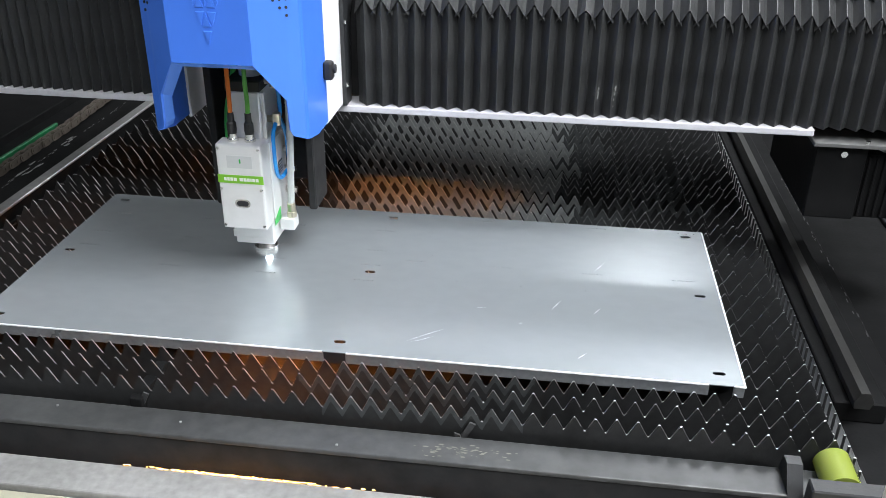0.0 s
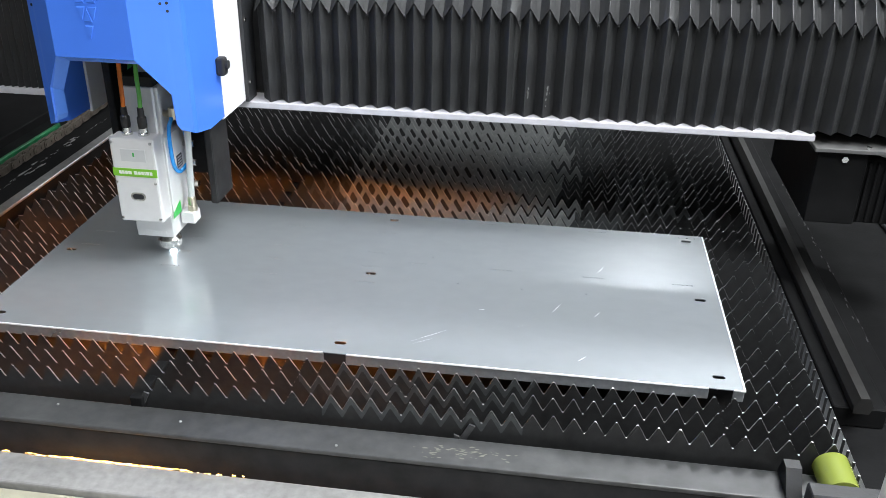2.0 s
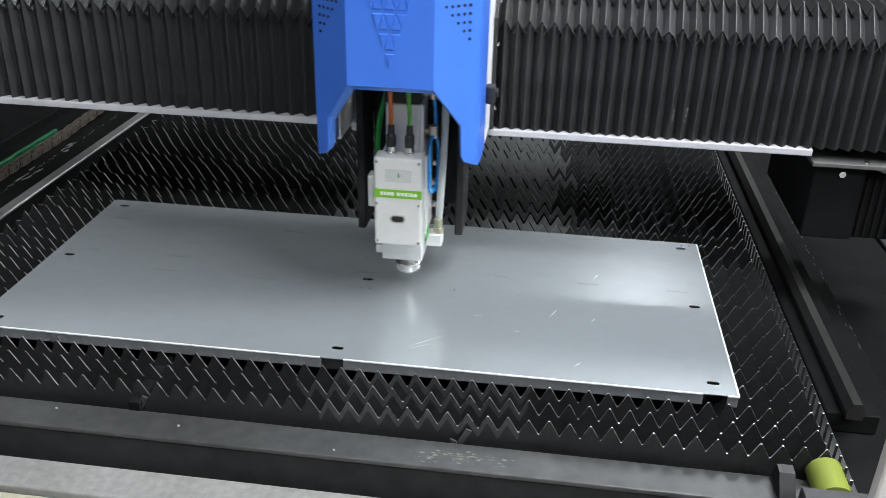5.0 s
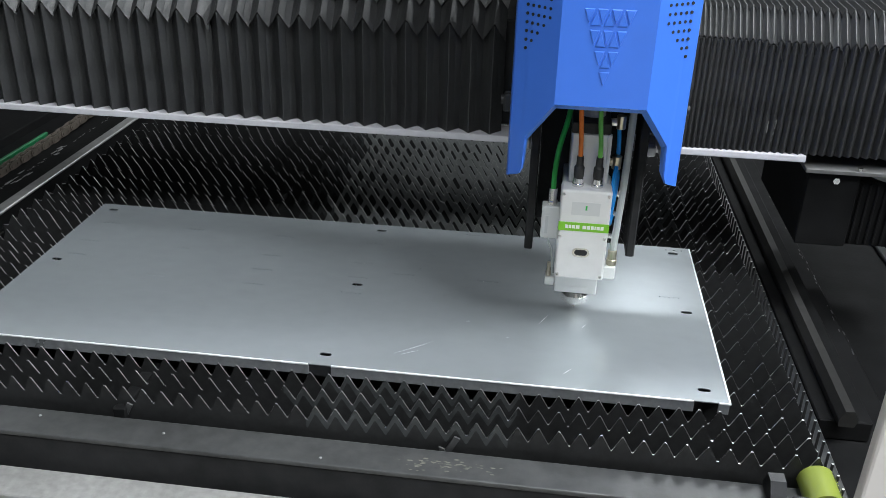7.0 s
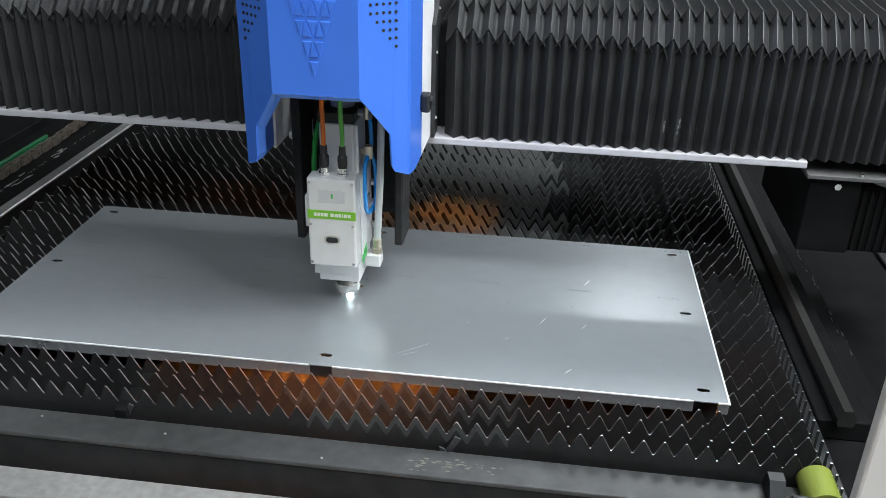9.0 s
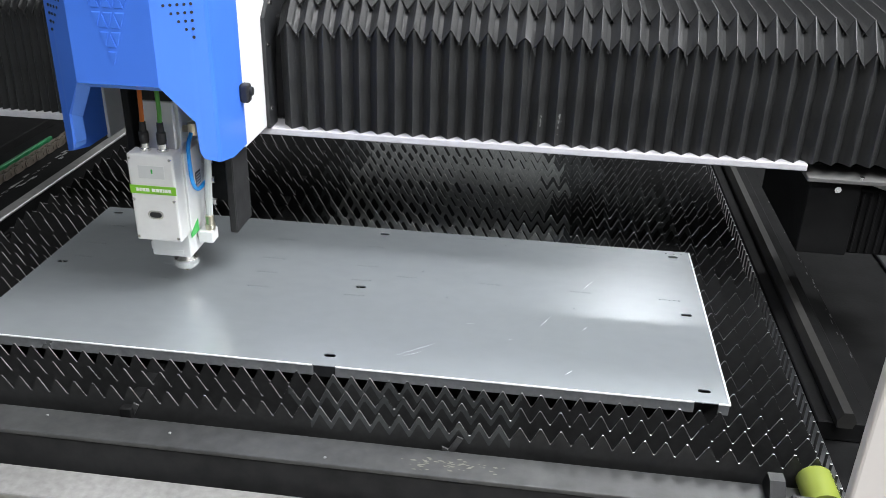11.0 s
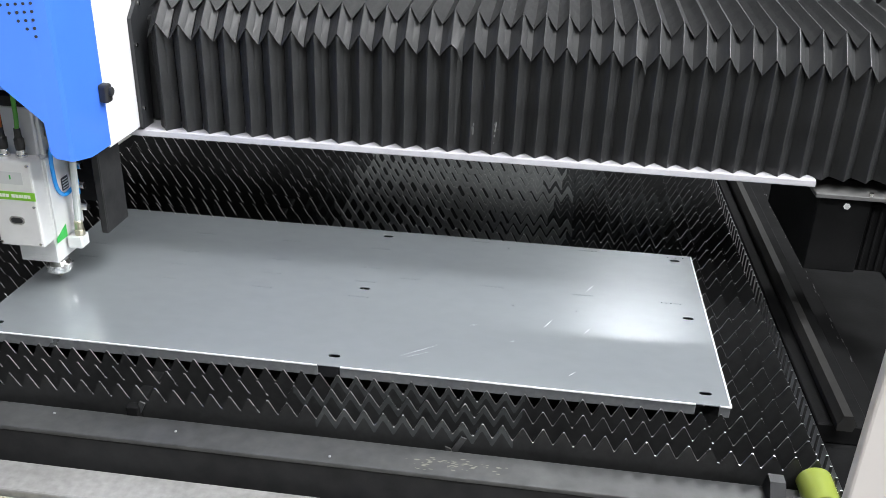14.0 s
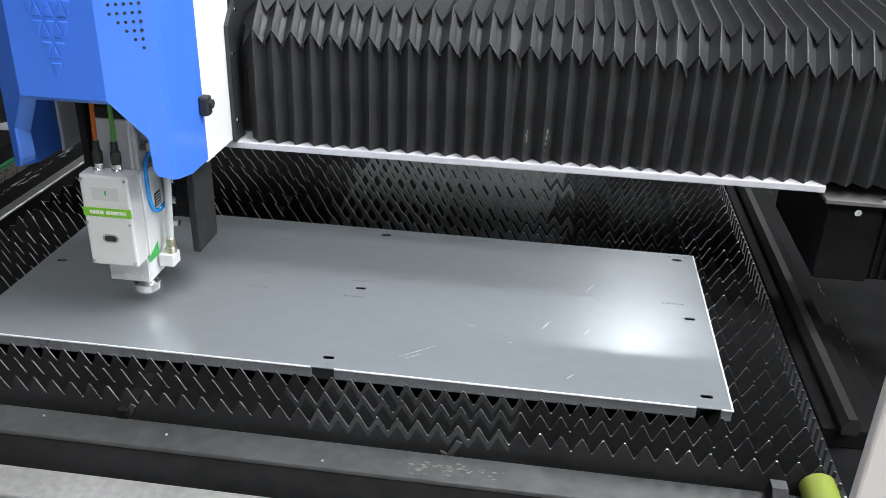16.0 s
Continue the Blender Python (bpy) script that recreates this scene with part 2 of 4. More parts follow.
# ---------------------------------------------------------------- hall that closes the place
def hall():
    def wall(name, *dims):
        return tagged(part(name, box(*dims), WALL), "plain painted wall of the workshop hall", "wall", kind="structure")
    tagged(part("floor", box(-9, 8, -7, 11, -0.1, 0.0), FLOOR), "grey concrete floor of the workshop hall", "floor", kind="structure")
    wall("wall_north", -9, 8, 11, 11.2, 0, 4.6)
    wall("wall_south", -9, 8, -7.2, -7, 0, 4.6)
    wall("wall_west", -9.2, -9, -7, 11, 0, 4.6)
    wall("wall_east", 8, 8.2, -7, 11, 0, 4.6)
    tagged(part("ceiling", box(-9.2, 8.2, -7.2, 11.2, 4.6, 4.7), CEIL), "plain light ceiling of the workshop hall", "ceiling", kind="structure")
    for x, y, k, lx, ly in LAMP_SPOTS:
        lamp = thing("ceiling_lamp", "white rectangular LED panel hung below the hall ceiling", "ceiling lamp", (x, y, 4.35), "hall ceiling lamps")
        part("housing", box(-lx / 2 - 0.05, lx / 2 + 0.05, -ly / 2 - 0.04, ly / 2 + 0.04, 0.0, 0.07, 0.006), WHITE, lamp, "white metal housing")
        for rx in (-lx / 3, lx / 3):
            part("hanger_rod", add_cyl(bmesh.new(), (rx, 0, 0.07), (rx, 0, 0.25), 0.006, seg=8), WHITE, lamp)
        part("diffuser", box(-lx / 2, lx / 2, -ly / 2, ly / 2, -0.012, -0.001, 0.003), LAMP_GLOW, lamp, "glowing diffuser")
        data = bpy.data.lights.new("ceiling_light", "AREA")
        data.shape, data.size, data.size_y, data.energy, data.color = "RECTANGLE", lx, ly, LAMP_W * k, (0.95, 0.98, 1.0)
        new("ceiling_light", data).matrix_basis = pose(x, y, 4.33)


hall()

# ---------------------------------------------------------------- cutting bed
TIP_Z, VALLEY_Z, PITCH = 0.8955, 0.873, 0.02824
BED_X0, BED_X1 = -1.366, 0.1128
SLAT_Y = [-0.0985, -0.0458, -0.0047, 0.0392, 0.0861] + [0.0861 + 0.0467 * k for k in range(1, 33)]


def slat_mesh(seed, lit_spans=(), x0=BED_X0, x1=BED_X1, depth=0.0130):
    """One serrated slat: dull faces, bright cut edge along the teeth."""
    rng = random.Random(seed)
    lo, hi = rng.uniform(-0.03, 0.03), rng.uniform(-0.04, 0.04)
    bm = bmesh.new()
    top = []
    n = int((x1 - x0) / PITCH)
    shift = (-0.2138 - x0) % PITCH - PITCH / 2
    top.append((x0, VALLEY_Z))
    for i in range(n + 1):
        xa = x0 + shift + i * PITCH
        wear = rng.uniform(-0.0015, 0.001)
        for x, z in ((xa, VALLEY_Z), (xa + 0.0022, VALLEY_Z), (xa + PITCH / 2 - 0.0012, TIP_Z + wear), (xa + PITCH / 2 + 0.0012, TIP_Z + wear)):
            if x0 + 0.001 < x < x1 - 0.001:
                top.append((x + rng.uniform(-0.0004, 0.0004), z))
    top.append((x1, VALLEY_Z))
    th = 0.0011
    rows = [[bm.verts.new((x, y, z)) for x, z in top] for y in (-th, th)]
    mid = [bm.verts.new((x, -th, z - depth + rng.uniform(-0.001, 0.001))) for x, z in top]
    base = [[bm.verts.new((x, y, 0.800)) for x, z in top] for y in (-th, th)]
    for i in range(len(top) - 1):
        f = bm.faces.new((rows[0][i], rows[0][i + 1], rows[1][i + 1], rows[1][i]))
        f.material_index = 1 if abs(top[i][1] - top[i + 1][1]) < 0.004 else 3
        f = bm.faces.new((mid[i], mid[i + 1], rows[0][i + 1], rows[0][i]))
        # upper band of the face takes the painted light inside these spans
        xm = (top[i][0] + top[i + 1][0]) / 2
        f.material_index = next((k for a, b, k in lit_spans if a + lo < xm < b + hi), 0)
        bm.faces.new((base[0][i], base[0][i + 1], mid[i + 1], mid[i]))
        bm.faces.new((base[1][i], rows[1][i], rows[1][i + 1], base[1][i + 1]))
        bm.faces.new((base[0][i], base[1][i], base[1][i + 1], base[0][i + 1]))
    for i in (0, -1):
        bm.faces.new((base[0][i], mid[i], rows[0][i], rows[1][i], base[1][i]))
    return finish(bm, "slat", [SLAT, SLAT_EDGE, SLAT_LIT, SLAT_FLANK, SLAT_HALF_LIT])


def cutting_bed():
    bed = thing("cutting_bed", "laser cutting table of black serrated steel slats in a steel frame", "cutting table")
    # spans of painted light: x from, x to, material slot
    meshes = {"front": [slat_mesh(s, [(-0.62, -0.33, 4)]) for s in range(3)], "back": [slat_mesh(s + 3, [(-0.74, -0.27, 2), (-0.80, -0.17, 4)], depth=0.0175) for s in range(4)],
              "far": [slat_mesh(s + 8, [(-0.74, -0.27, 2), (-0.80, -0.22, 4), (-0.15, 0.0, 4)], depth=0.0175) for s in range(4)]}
    for i, y in enumerate(SLAT_Y):
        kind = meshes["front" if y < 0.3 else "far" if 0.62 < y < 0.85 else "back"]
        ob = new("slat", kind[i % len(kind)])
        ob.parent = bed
        ob.location = (random.uniform(-0.002, 0.002), y, random.uniform(-0.001, 0.001))
        ob.rotation_euler = (random.uniform(-0.014, 0.014), 0, random.uniform(-0.0008, 0.0008))
        if i == 0:
            tagged(ob, "black serrated slat with bright tooth edges")
    # bars that carry the slats below
    for x, top in ((-0.8665, 0.8672), (-0.3926, 0.838)):
        part("cross_bar", box(x - 0.009, x + 0.009, -0.1103, 1.6, 0.421, top, 0.001), DECK, bed, "upright partition below the slats")
        for y, zb, lean in ((-0.1054, 0.8198, -0.009), (-0.1015, 0.8447, 0.012), (-0.0489, 0.8447, 0.012)):
            up = 0.034 if zb < 0.83 else 0.026
            b = prism([(x - 0.005, zb), (x + 0.005, zb), (x + 0.006 + lean, zb + up), (x - 0.002 + lean, zb + up + 0.003)], "y", y - 0.0015, y + 0.0015)
            part("slat_peg", b, BAR_GREY, bed, "small bent grey steel peg")
    # side plates with upright pins
    part("side_plate", box(0.123, 0.150, -0.20, 1.75, 0.76, 0.834, 0.001), BLACK, bed, "flat dark side plate")
    pin = box(-0.0016, 0.0016, -0.0012, 0.0012, 0.0, 0.042)
    for f in pin.faces:
        f.material_index = 1 if f.calc_center_median().z > 0.0415 else 0
    pin_me = finish(pin, "edge_pin", [BLACK_DULL, SLAT_EDGE])
    for k in range(76):
        ob = new("edge_pin", pin_me)
        ob.parent = bed
        ob.location = (0.1245 + random.uniform(-0.0006, 0.0006), -0.129 + 0.0238 * k, 0.8345 + random.uniform(-0.001, 0.001))
    part("left_bar", box(-1.421, -1.394, -0.30, 1.9, 0.8755, 0.882, 0.002), BAR_LIGHT, bed, "worn light steel edge bar")
    part("left_bar_web", box(-1.419, -1.396, -0.30, 1.9, 0.845, 0.8752), DECK, bed, "black web below the edge bar")
    part("left_ledge", box(-1.3935, -1.387, -0.20, 1.8, 0.76, 0.852, 0.001), DECK, bed, "dark slotted ledge")
    slot = box(0, 0.0012, -0.009, 0.009, -0.0015, 0.0015)
    slot_me = finish(slot, "ledge_slot", [RAIL])
    for k in range(46):
        ob = new("ledge_slot", slot_me)
        ob.parent = bed
        ob.location = (-1.3868, -0.1 + 0.038 * k, 0.846)
    # front cross beam
    part("front_beam", box(-1.58, 0.091, -0.1591, -0.1122, 0.70, 0.8442, 0.002), BLACK_DULL, bed, "black front cross beam")
    part("beam_cap", box(-1.58, 0.091, -0.163, -0.1083, 0.8447, 0.8525, 0.002, 2), BAR_GREY, bed, "grey scuffed cap of the front beam")
    rng = random.Random(5)
    sc = bmesh.new()
    for k in range(60):
        x, y = rng.gauss(-0.393, 0.030), rng.gauss(-0.1376, 0.008)
        a = rng.uniform(0, 3.14)
        s = rng.uniform(0.0008, 0.0032)
        vs = [sc.verts.new((x + s * math.cos(a + q) * rng.uniform(0.5, 1.3) * 1.5, y + 0.45 * s * math.sin(a + q) * rng.uniform(0.5, 1.3), 0.8529)) for q in (0, 1.2, 2.4, 3.6, 4.8)]
        sc.faces.new(vs)
    part("scuff_marks", sc, mat("pale_scuff", (0.20, 0.195, 0.165), 0.7, 0, 0.2, 90, 0.1), bed, "pale chipped scuff marks")
    sp = bmesh.new()
    for x, y in ((-0.79, -0.134), (-0.56, -0.15), (-0.98, -0.124)):
        add_lathe(sp, [(0.0022, 0), (0.0018, 0.0012), (0.0005, 0.0017)], 8, (x, y, 0.8525))
    part("weld_spatter", sp, SCUFF, bed, "tiny bright weld spatter beads", kind="stuff")
    part("tray", box(-1.70, 0.45, -0.215, 1.85, 0.40, 0.42), BLACK_DULL, bed, "dark slag tray below the slats")
    part("tray_back", box(-1.70, 0.45, 1.85, 1.87, 0.40, 0.80), BLACK_DULL, bed)
    part("tray_left", box(-1.72, -1.70, -0.215, 1.87, 0.40, 0.80), BLACK_DULL, bed)
    part("tray_right", box(0.45, 0.47, -0.215, 1.87, 0.40, 0.70), BLACK_DULL, bed)
    return bed


cutting_bed()


# ---------------------------------------------------------------- workpiece
SX0, SX1, SY0, SY1, SZ = -1.187, 0.0, 0.0, 0.5, 0.9


def slot_loop(x, y, half, r, turn=0.0, n=6):
    out = []
    for s in (1, -1):
        for k in range(n + 1):
            a = -math.pi / 2 + math.pi * k / n + (0 if s == 1 else math.pi)
            out.append((s * half + r * math.cos(a), r * math.sin(a)))
    c, d = math.cos(turn), math.sin(turn)
    return [(x + c * p - d * q, y + d * p + c * q) for p, q in out]


def sheet_metal():
    sheet = thing("sheet_metal_panel", "galvanised steel panel with turned-down rims, lying on black slats", "metal sheet")
    loops = [[(SX0 + 0.004, SY0), (SX1 - 0.001, SY0), (SX1, SY0 + 0.001), (SX1, SY1 - 0.001), (SX1 - 0.001, SY1), (SX0 + 0.001, SY1), (SX0, SY1 - 0.004), (SX0, SY0 + 0.004)]]
    for x in (-0.033, -0.597, -1.155):
        for y in (0.029, 0.252, 0.474):
            loops.append(slot_loop(x, y, 0.0052, 0.0042))
    hole_rows = [(-1.132, 0.414), (-1.130, 0.333), (-1.131, 0.277), (-0.954, 0.415), (-0.954, 0.334), (-0.954, 0.278), (-0.954, 0.223), (-0.777, 0.415), (-0.777, 0.333),
                 (-0.777, 0.277), (-0.777, 0.223), (-0.602, 0.415), (-0.602, 0.332), (-0.602, 0.277), (-0.602, 0.221), (-0.523, 0.302), (-0.372, 0.302), (-0.211, 0.301),
                 (-0.057, 0.300), (-0.200, 0.486), (-0.413, 0.486)]
    dots = [(x + dx, y) for x, y in hole_rows for dx in (-0.016, -0.008, 0, 0.008, 0.016)]
    dots += [(-0.498, 0.329), (-0.442, 0.241), (-0.332, 0.240), (-0.223, 0.241), (-0.355, 0.467), (-0.03, 0.488), (-0.045, 0.488), (-0.016, 0.488)]
    for x, y in dots:
        loops.append([(x + 0.0017 * math.cos(a), y + 0.0017 * math.sin(a)) for a in [math.pi / 3 * k for k in range(6)]])
    bm = bmesh.new()
    edges = []
    for lp in loops:
        vs = [bm.verts.new((x, y, SZ)) for x, y in lp]
        edges += [bm.edges.new((vs[i], vs[(i + 1) % len(vs)])) for i in range(len(vs))]
    bmesh.ops.triangle_fill(bm, use_beauty=True, use_dissolve=False, edges=edges, normal=(0, 0, 1))
    geo = bmesh.ops.extrude_face_region(bm, geom=list(bm.faces))
    bmesh.ops.translate(bm, verts=[g for g in geo["geom"] if isinstance(g, bmesh.types.BMVert)], vec=(0, 0, -0.0015))
    part("face_plate", bm, SHEET, sheet, "flat galvanised face with oblong slots and rows of small holes")
    # rims, cut away at the notches
    def rim(x0, x1, y0, y1):
        b = box(x0, x1, y0, y1, SZ - 0.0195, SZ - 0.0016, 0.0006)
        part("rim", b, RIM, sheet)
    rim(-1.182, -0.616, 0.0005, 0.003)
    rim(-0.582, -0.050, 0.0005, 0.003)
    rim(-0.016, -0.0005, 0.0005, 0.003)
    rim(-1.18, -0.01, SY1 - 0.003, SY1 - 0.0005)
    rim(-0.003, -0.0005, 0.004, SY1 - 0.004)
    rim(SX0 + 0.0005, SX0 + 0.003, 0.02, SY1 - 0.004)
    for x0, x1, y0, y1 in ((SX0 + 0.006, -0.617, -0.0012, 0.0012), (-0.581, -0.051, -0.0012, 0.0012), (-0.016, 0.001, -0.0012, 0.0012), (-0.0016, 0.0012, 0.002, SY1 - 0.002)):
        part("bright_edge", box(x0, x1, y0, y1, SZ - 0.0022, SZ + 0.0006, 0.0005), EDGE, sheet, "bright bent edge")
    part("notch_tab", box(-0.616, -0.582, 0.002, 0.006, SZ - 0.0215, SZ - 0.002), BLACK, sheet, "dark tab in the rim notch")
    # scratches
    sc = bmesh.new()
    for (xa, ya), (xb, yb), w in (((-0.497, 0.046), (-0.439, 0.092), 0.0006), ((-0.490, 0.043), (-0.455, 0.066), 0.0004), ((-0.237, 0.036), (-0.224, 0.052), 0.0010),
                                  ((-0.278, 0.172), (-0.264, 0.202), 0.0010), ((-0.21, 0.168), (-0.200, 0.186), 0.0007),
                                  ((-0.40, 0.16), (-0.385, 0.163), 0.0005), ((-0.33, 0.12), (-0.322, 0.124), 0.0005), ((-0.205, 0.315), (-0.19, 0.345), 0.0007)):
        d = Vector((yb - ya, xa - xb, 0)).normalized() * w * 0.5
        a, b = Vector((xa, ya, SZ + 0.0003)), Vector((xb, yb, SZ + 0.0003))
        m = (a + b) / 2
        sc.faces.new([sc.verts.new(p) for p in (a, m + d, b, m - d)])
    part("scratches", sc, SCRATCH, sheet, "bright scratches in the zinc", kind="stuff")
    return sheet


sheet_metal()


# ---------------------------------------------------------------- machine frame round the bed
def side_frames():
    right = thing("side_housing", "black machine side frame with a linear guide rail", "machine frame")
    part("deck", box(0.1505, 0.285, -0.25, 2.1, 0.74, 0.800, 0.002), DECK, right, "black deck plate with dull wear")
    part("rail_base", box(0.152, 0.232, 0.075, 2.1, 0.801, 0.836, 0.002), DECK, right)
    part("guide_rail", prism([(0.175, 0.838), (0.174, 0.850), (0.181, 0.865), (0.194, 0.866), (0.202, 0.851), (0.198, 0.838)], "y", 0.058, 2.1), RAIL, right, "dark steel guide rail with a cut end")
    part("low_deck", box(0.2855, 0.80, -0.25, 2.1, 0.74, 0.775, 0.002), DECK, right)
    part("outer_bar", box(0.470, 0.490, 0.30, 2.1, 0.7755, 0.786, 0.002), BLACK, right, "grey steel bar on the low deck")
    part("outer_wall", box(0.76, 0.80, -0.25, 2.1, 0.776, 1.30, 0.003), DECK, right)
    part("end_wall", box(0.2855, 0.759, 2.06, 2.1, 0.776, 1.10, 0.003), DECK, right)
    part("end_block", box(0.151, 0.285, -0.25, 0.05, 0.55, 0.739), BLACK_DULL, right)
    fl = bmesh.new()
    rng = random.Random(3)
    for k in range(46):
        y = rng.choice((0.42, 0.62, 0.9, 1.0, 0.75)) + rng.gauss(0, 0.09)
        x = 0.279 + rng.uniform(-0.003, 0.005)
        s = rng.uniform(0.001, 0.003)
        fl.faces.new([fl.verts.new((x + dx * s, y + dy * s * 2.5, 0.8006)) for dx, dy in ((-0.5, -1), (0.4, -0.8), (0.6, 0.7), (-0.4, 1))])
    part("wear_marks", fl, BAR_GREY, right, "bare worn spots in the paint", kind="stuff")
    for x, y in ((0.215, 0.60), (0.235, 0.92), (0.222, 1.4)):
        part("bolt", add_lathe(bmesh.new(), [(0.005, 0), (0.005, 0.004), (0.003, 0.006)], 6, (x, y, 0.8005)), CHROME, right, "small hexagon bolt")
    left = thing("side_housing", "black machine side frame with scuffed channel beside the bed", "machine frame")
    part("deck", box(-1.70, -1.4215, -0.30, 2.1, 0.74, 0.828, 0.002), DECK, left, "black deck plate with a scraped line")
    part("outer_deck", box(-2.0, -1.701, -0.30, 2.1, 0.74, 0.850, 0.002), DECK, left)
    part("outer_wall", box(-2.04, -2.0, -0.30, 2.1, 0.74, 1.25, 0.003), BLACK_DULL, left)
    # unseen skirts, added to close the frame and hide the parked sparks' glow
    part("skirt", box(0.78, 0.80, -0.25, 2.1, 0.0, 0.739), BLACK_DULL, right, "plain black lower panel added to hide the spark glow")
    part("front_skirt", box(0.3005, 0.779, -0.25, -0.232, 0.0, 0.739), BLACK_DULL, right)
    part("rear_skirt", box(-0.60, 0.779, 2.08, 2.1, 0.0, 0.739), BLACK_DULL, right)
    part("skirt", box(-2.04, -2.02, -0.30, 2.1, 0.0, 0.739), BLACK_DULL, left, "plain black lower panel added to hide the spark glow")
    part("front_skirt", box(-2.019, -1.9005, -0.25, -0.232, 0.0, 0.739), BLACK_DULL, left)
    part("rear_skirt", box(-2.019, -0.6005, 2.08, 2.1, 0.0, 0.739), BLACK_DULL, left)
    sc = bmesh.new()
    rng = random.Random(8)
    for k in range(150):
        y = rng.uniform(0.45, 1.5)
        dense = 1.6 if (0.72 < y < 0.80 or 0.92 < y < 1.02) else 0.6
        x = -1.548 + rng.gauss(0, 0.004 * dense)
        s = rng.uniform(0.001, 0.0035) * dense
        sc.faces.new([sc.verts.new((x + dx * s, y + dy * s * 2.6, 0.8286)) for dx, dy in ((-0.6, -1), (0.3, -0.9), (0.6, 0.5), (-0.2, 1.1))])
    part("scrape_marks", sc, SCUFF, left, "scraped bare metal line", kind="stuff")
    part("guide_strip", box(-1.634, -1.624, 0.0, 1.035, 0.8285, 0.846, 0.002), GREEN_STRIP, left, "green plastic chain guide strip")
    ch = thing("conveyor_chain", "oily brown roller chain running beside the bed", "chain", (-1.592, 0, 0.829))
    for k in range(66):
        wide = 0.0095 if k % 2 else 0.0064
        if k < 2:
            link = bmesh.new()
            for sx in (-wide, wide):
                lp = slot_loop(0, 0.0115, 0.0122, 0.0092, 0, 6)
                verts = [[link.verts.new((sx + o, p, q)) for p, q in lp] for o in (-0.0013, 0.0013)]
                n = len(lp)
                for i in range(n):
                    link.faces.new((verts[0][i], verts[0][(i + 1) % n], verts[1][(i + 1) % n], verts[1][i]))
                link.faces.new(verts[0][::-1])
                link.faces.new(verts[1])
            for py in (-0.0122, 0.0122):
                add_cyl(link, (-wide - 0.003, py, 0.0115), (wide + 0.003, py, 0.0115), 0.0040, seg=10)
            if k == 0:
                for py in (-0.0122, 0.0122):
                    add_cyl(link, (-0.0055, py, 0.0115), (0.0055, py, 0.0115), 0.0074, seg=12)
            shapes = [finish(link, "chain_link", CHAIN)] if k == 0 else shapes + [finish(link, "chain_link", CHAIN)]
        ob = new("chain_link", shapes[k % 2])
        ob.parent = ch
        ob.location = (0, 0.0244 * k, 0.001 * max(0, k - 41))


side_frames()


def front_sill():
    sill = thing("front_sill", "pale grey front sill with a beige checker-plate step in front", "machine sill")
    part("sill_strip", box(-1.9, 0.30, -0.232, -0.174, 0.775, 0.800, 0.003, 2), GREY_SILL, sill, "pale grey steel strip")
    part("sill_front", box(-1.9, 0.30, -0.2325, -0.215, 0.0, 0.774), GREY_SILL, sill)
    step = prism([(-0.2335, 0.788), (-0.55, 0.700), (-0.55, 0.690), (-0.2335, 0.776)], "x", -1.9, 0.30)
    part("tread_plate", step, TREAD, sill, "beige checker plate with raised lozenges")
    lz = bmesh.new()
    lz2 = [(-0.016, 0), (0, -0.0035), (0.016, 0), (0, 0.0035)]
    vs_b = [lz.verts.new((x, y, 0)) for x, y in lz2]
    vs_t = [lz.verts.new((x * 0.8, y * 0.5, 0.0016)) for x, y in lz2]
    for i in range(4):
        lz.faces.new((vs_b[i], vs_b[(i + 1) % 4], vs_t[(i + 1) % 4], vs_t[i]))
    lz.faces.new(vs_t)
    me = finish(lz, "lozenge", TREAD)
    tilt = math.atan2(0.088, 0.3165)
    for i in range(20):
        for j in range(5):
            ob = new("lozenge", me)
            ob.parent = sill
            d = 0.018 + 0.032 * j
            ob.location = (-1.25 + 0.032 * i, -0.2335 - d * math.cos(tilt), 0.788 - d * math.sin(tilt) + 0.0002)
            ob.rotation_euler = (tilt, 0, radians(45 if (i + j) % 2 else -45))


front_sill()


def corner_roller():
    br = thing("corner_bracket", "black steel corner bracket holding a roller", "bracket")
    part("left_plate", prism([(-0.178, 0.72), (-0.178, 0.835), (-0.135, 0.882), (-0.118, 0.882), (-0.108, 0.86), (-0.108, 0.72)], "x", 0.032, 0.052), BLACK, br, "chamfered black side plate")
    part("front_plate", box(0.0525, 0.165, -0.186, -0.160, 0.72, 0.884, 0.002), BLACK, br, "black front plate")
    part("floor_plate", box(0.0525, 0.150, -0.165, -0.105, 0.72, 0.836, 0.001), BLACK_DULL, br)
    part("knob", add_lathe(bmesh.new(), [(0.009, 0), (0.009, 0.014), (0.006, 0.018)], 14, (0.134, -0.135, 0.836)), RUBBER, br, "black rubber foot")
    ro = thing("green_roller", "glossy yellow-green plastic roller in the corner bracket", "roller", (0.100, -0.1, 0.862))
    bm = bmesh.new()
    add_cyl(bm, (0, 0.0, 0), (0, -0.058, 0), 0.0245, seg=96)
    part("roller_body", bm, ROLLER, ro, "translucent yellow-green plastic", smooth=False)


corner_roller()


def near_post():
    p = thing("machine_post", "pale beige painted machine panel edge close to the viewer", "machine panel")
    part("panel", box(-0.171, 0.24, -0.806, -0.80, 0.0, 2.05, 0.0012, 2), BEIGE, p, "pale beige sheet panel with a rounded edge")


near_post()

# ---------------------------------------------------------------- gantry, carriage, head
BY = 0.14            # bellows front behind the nozzle axis
NZ = 0.902           # nozzle tip at work


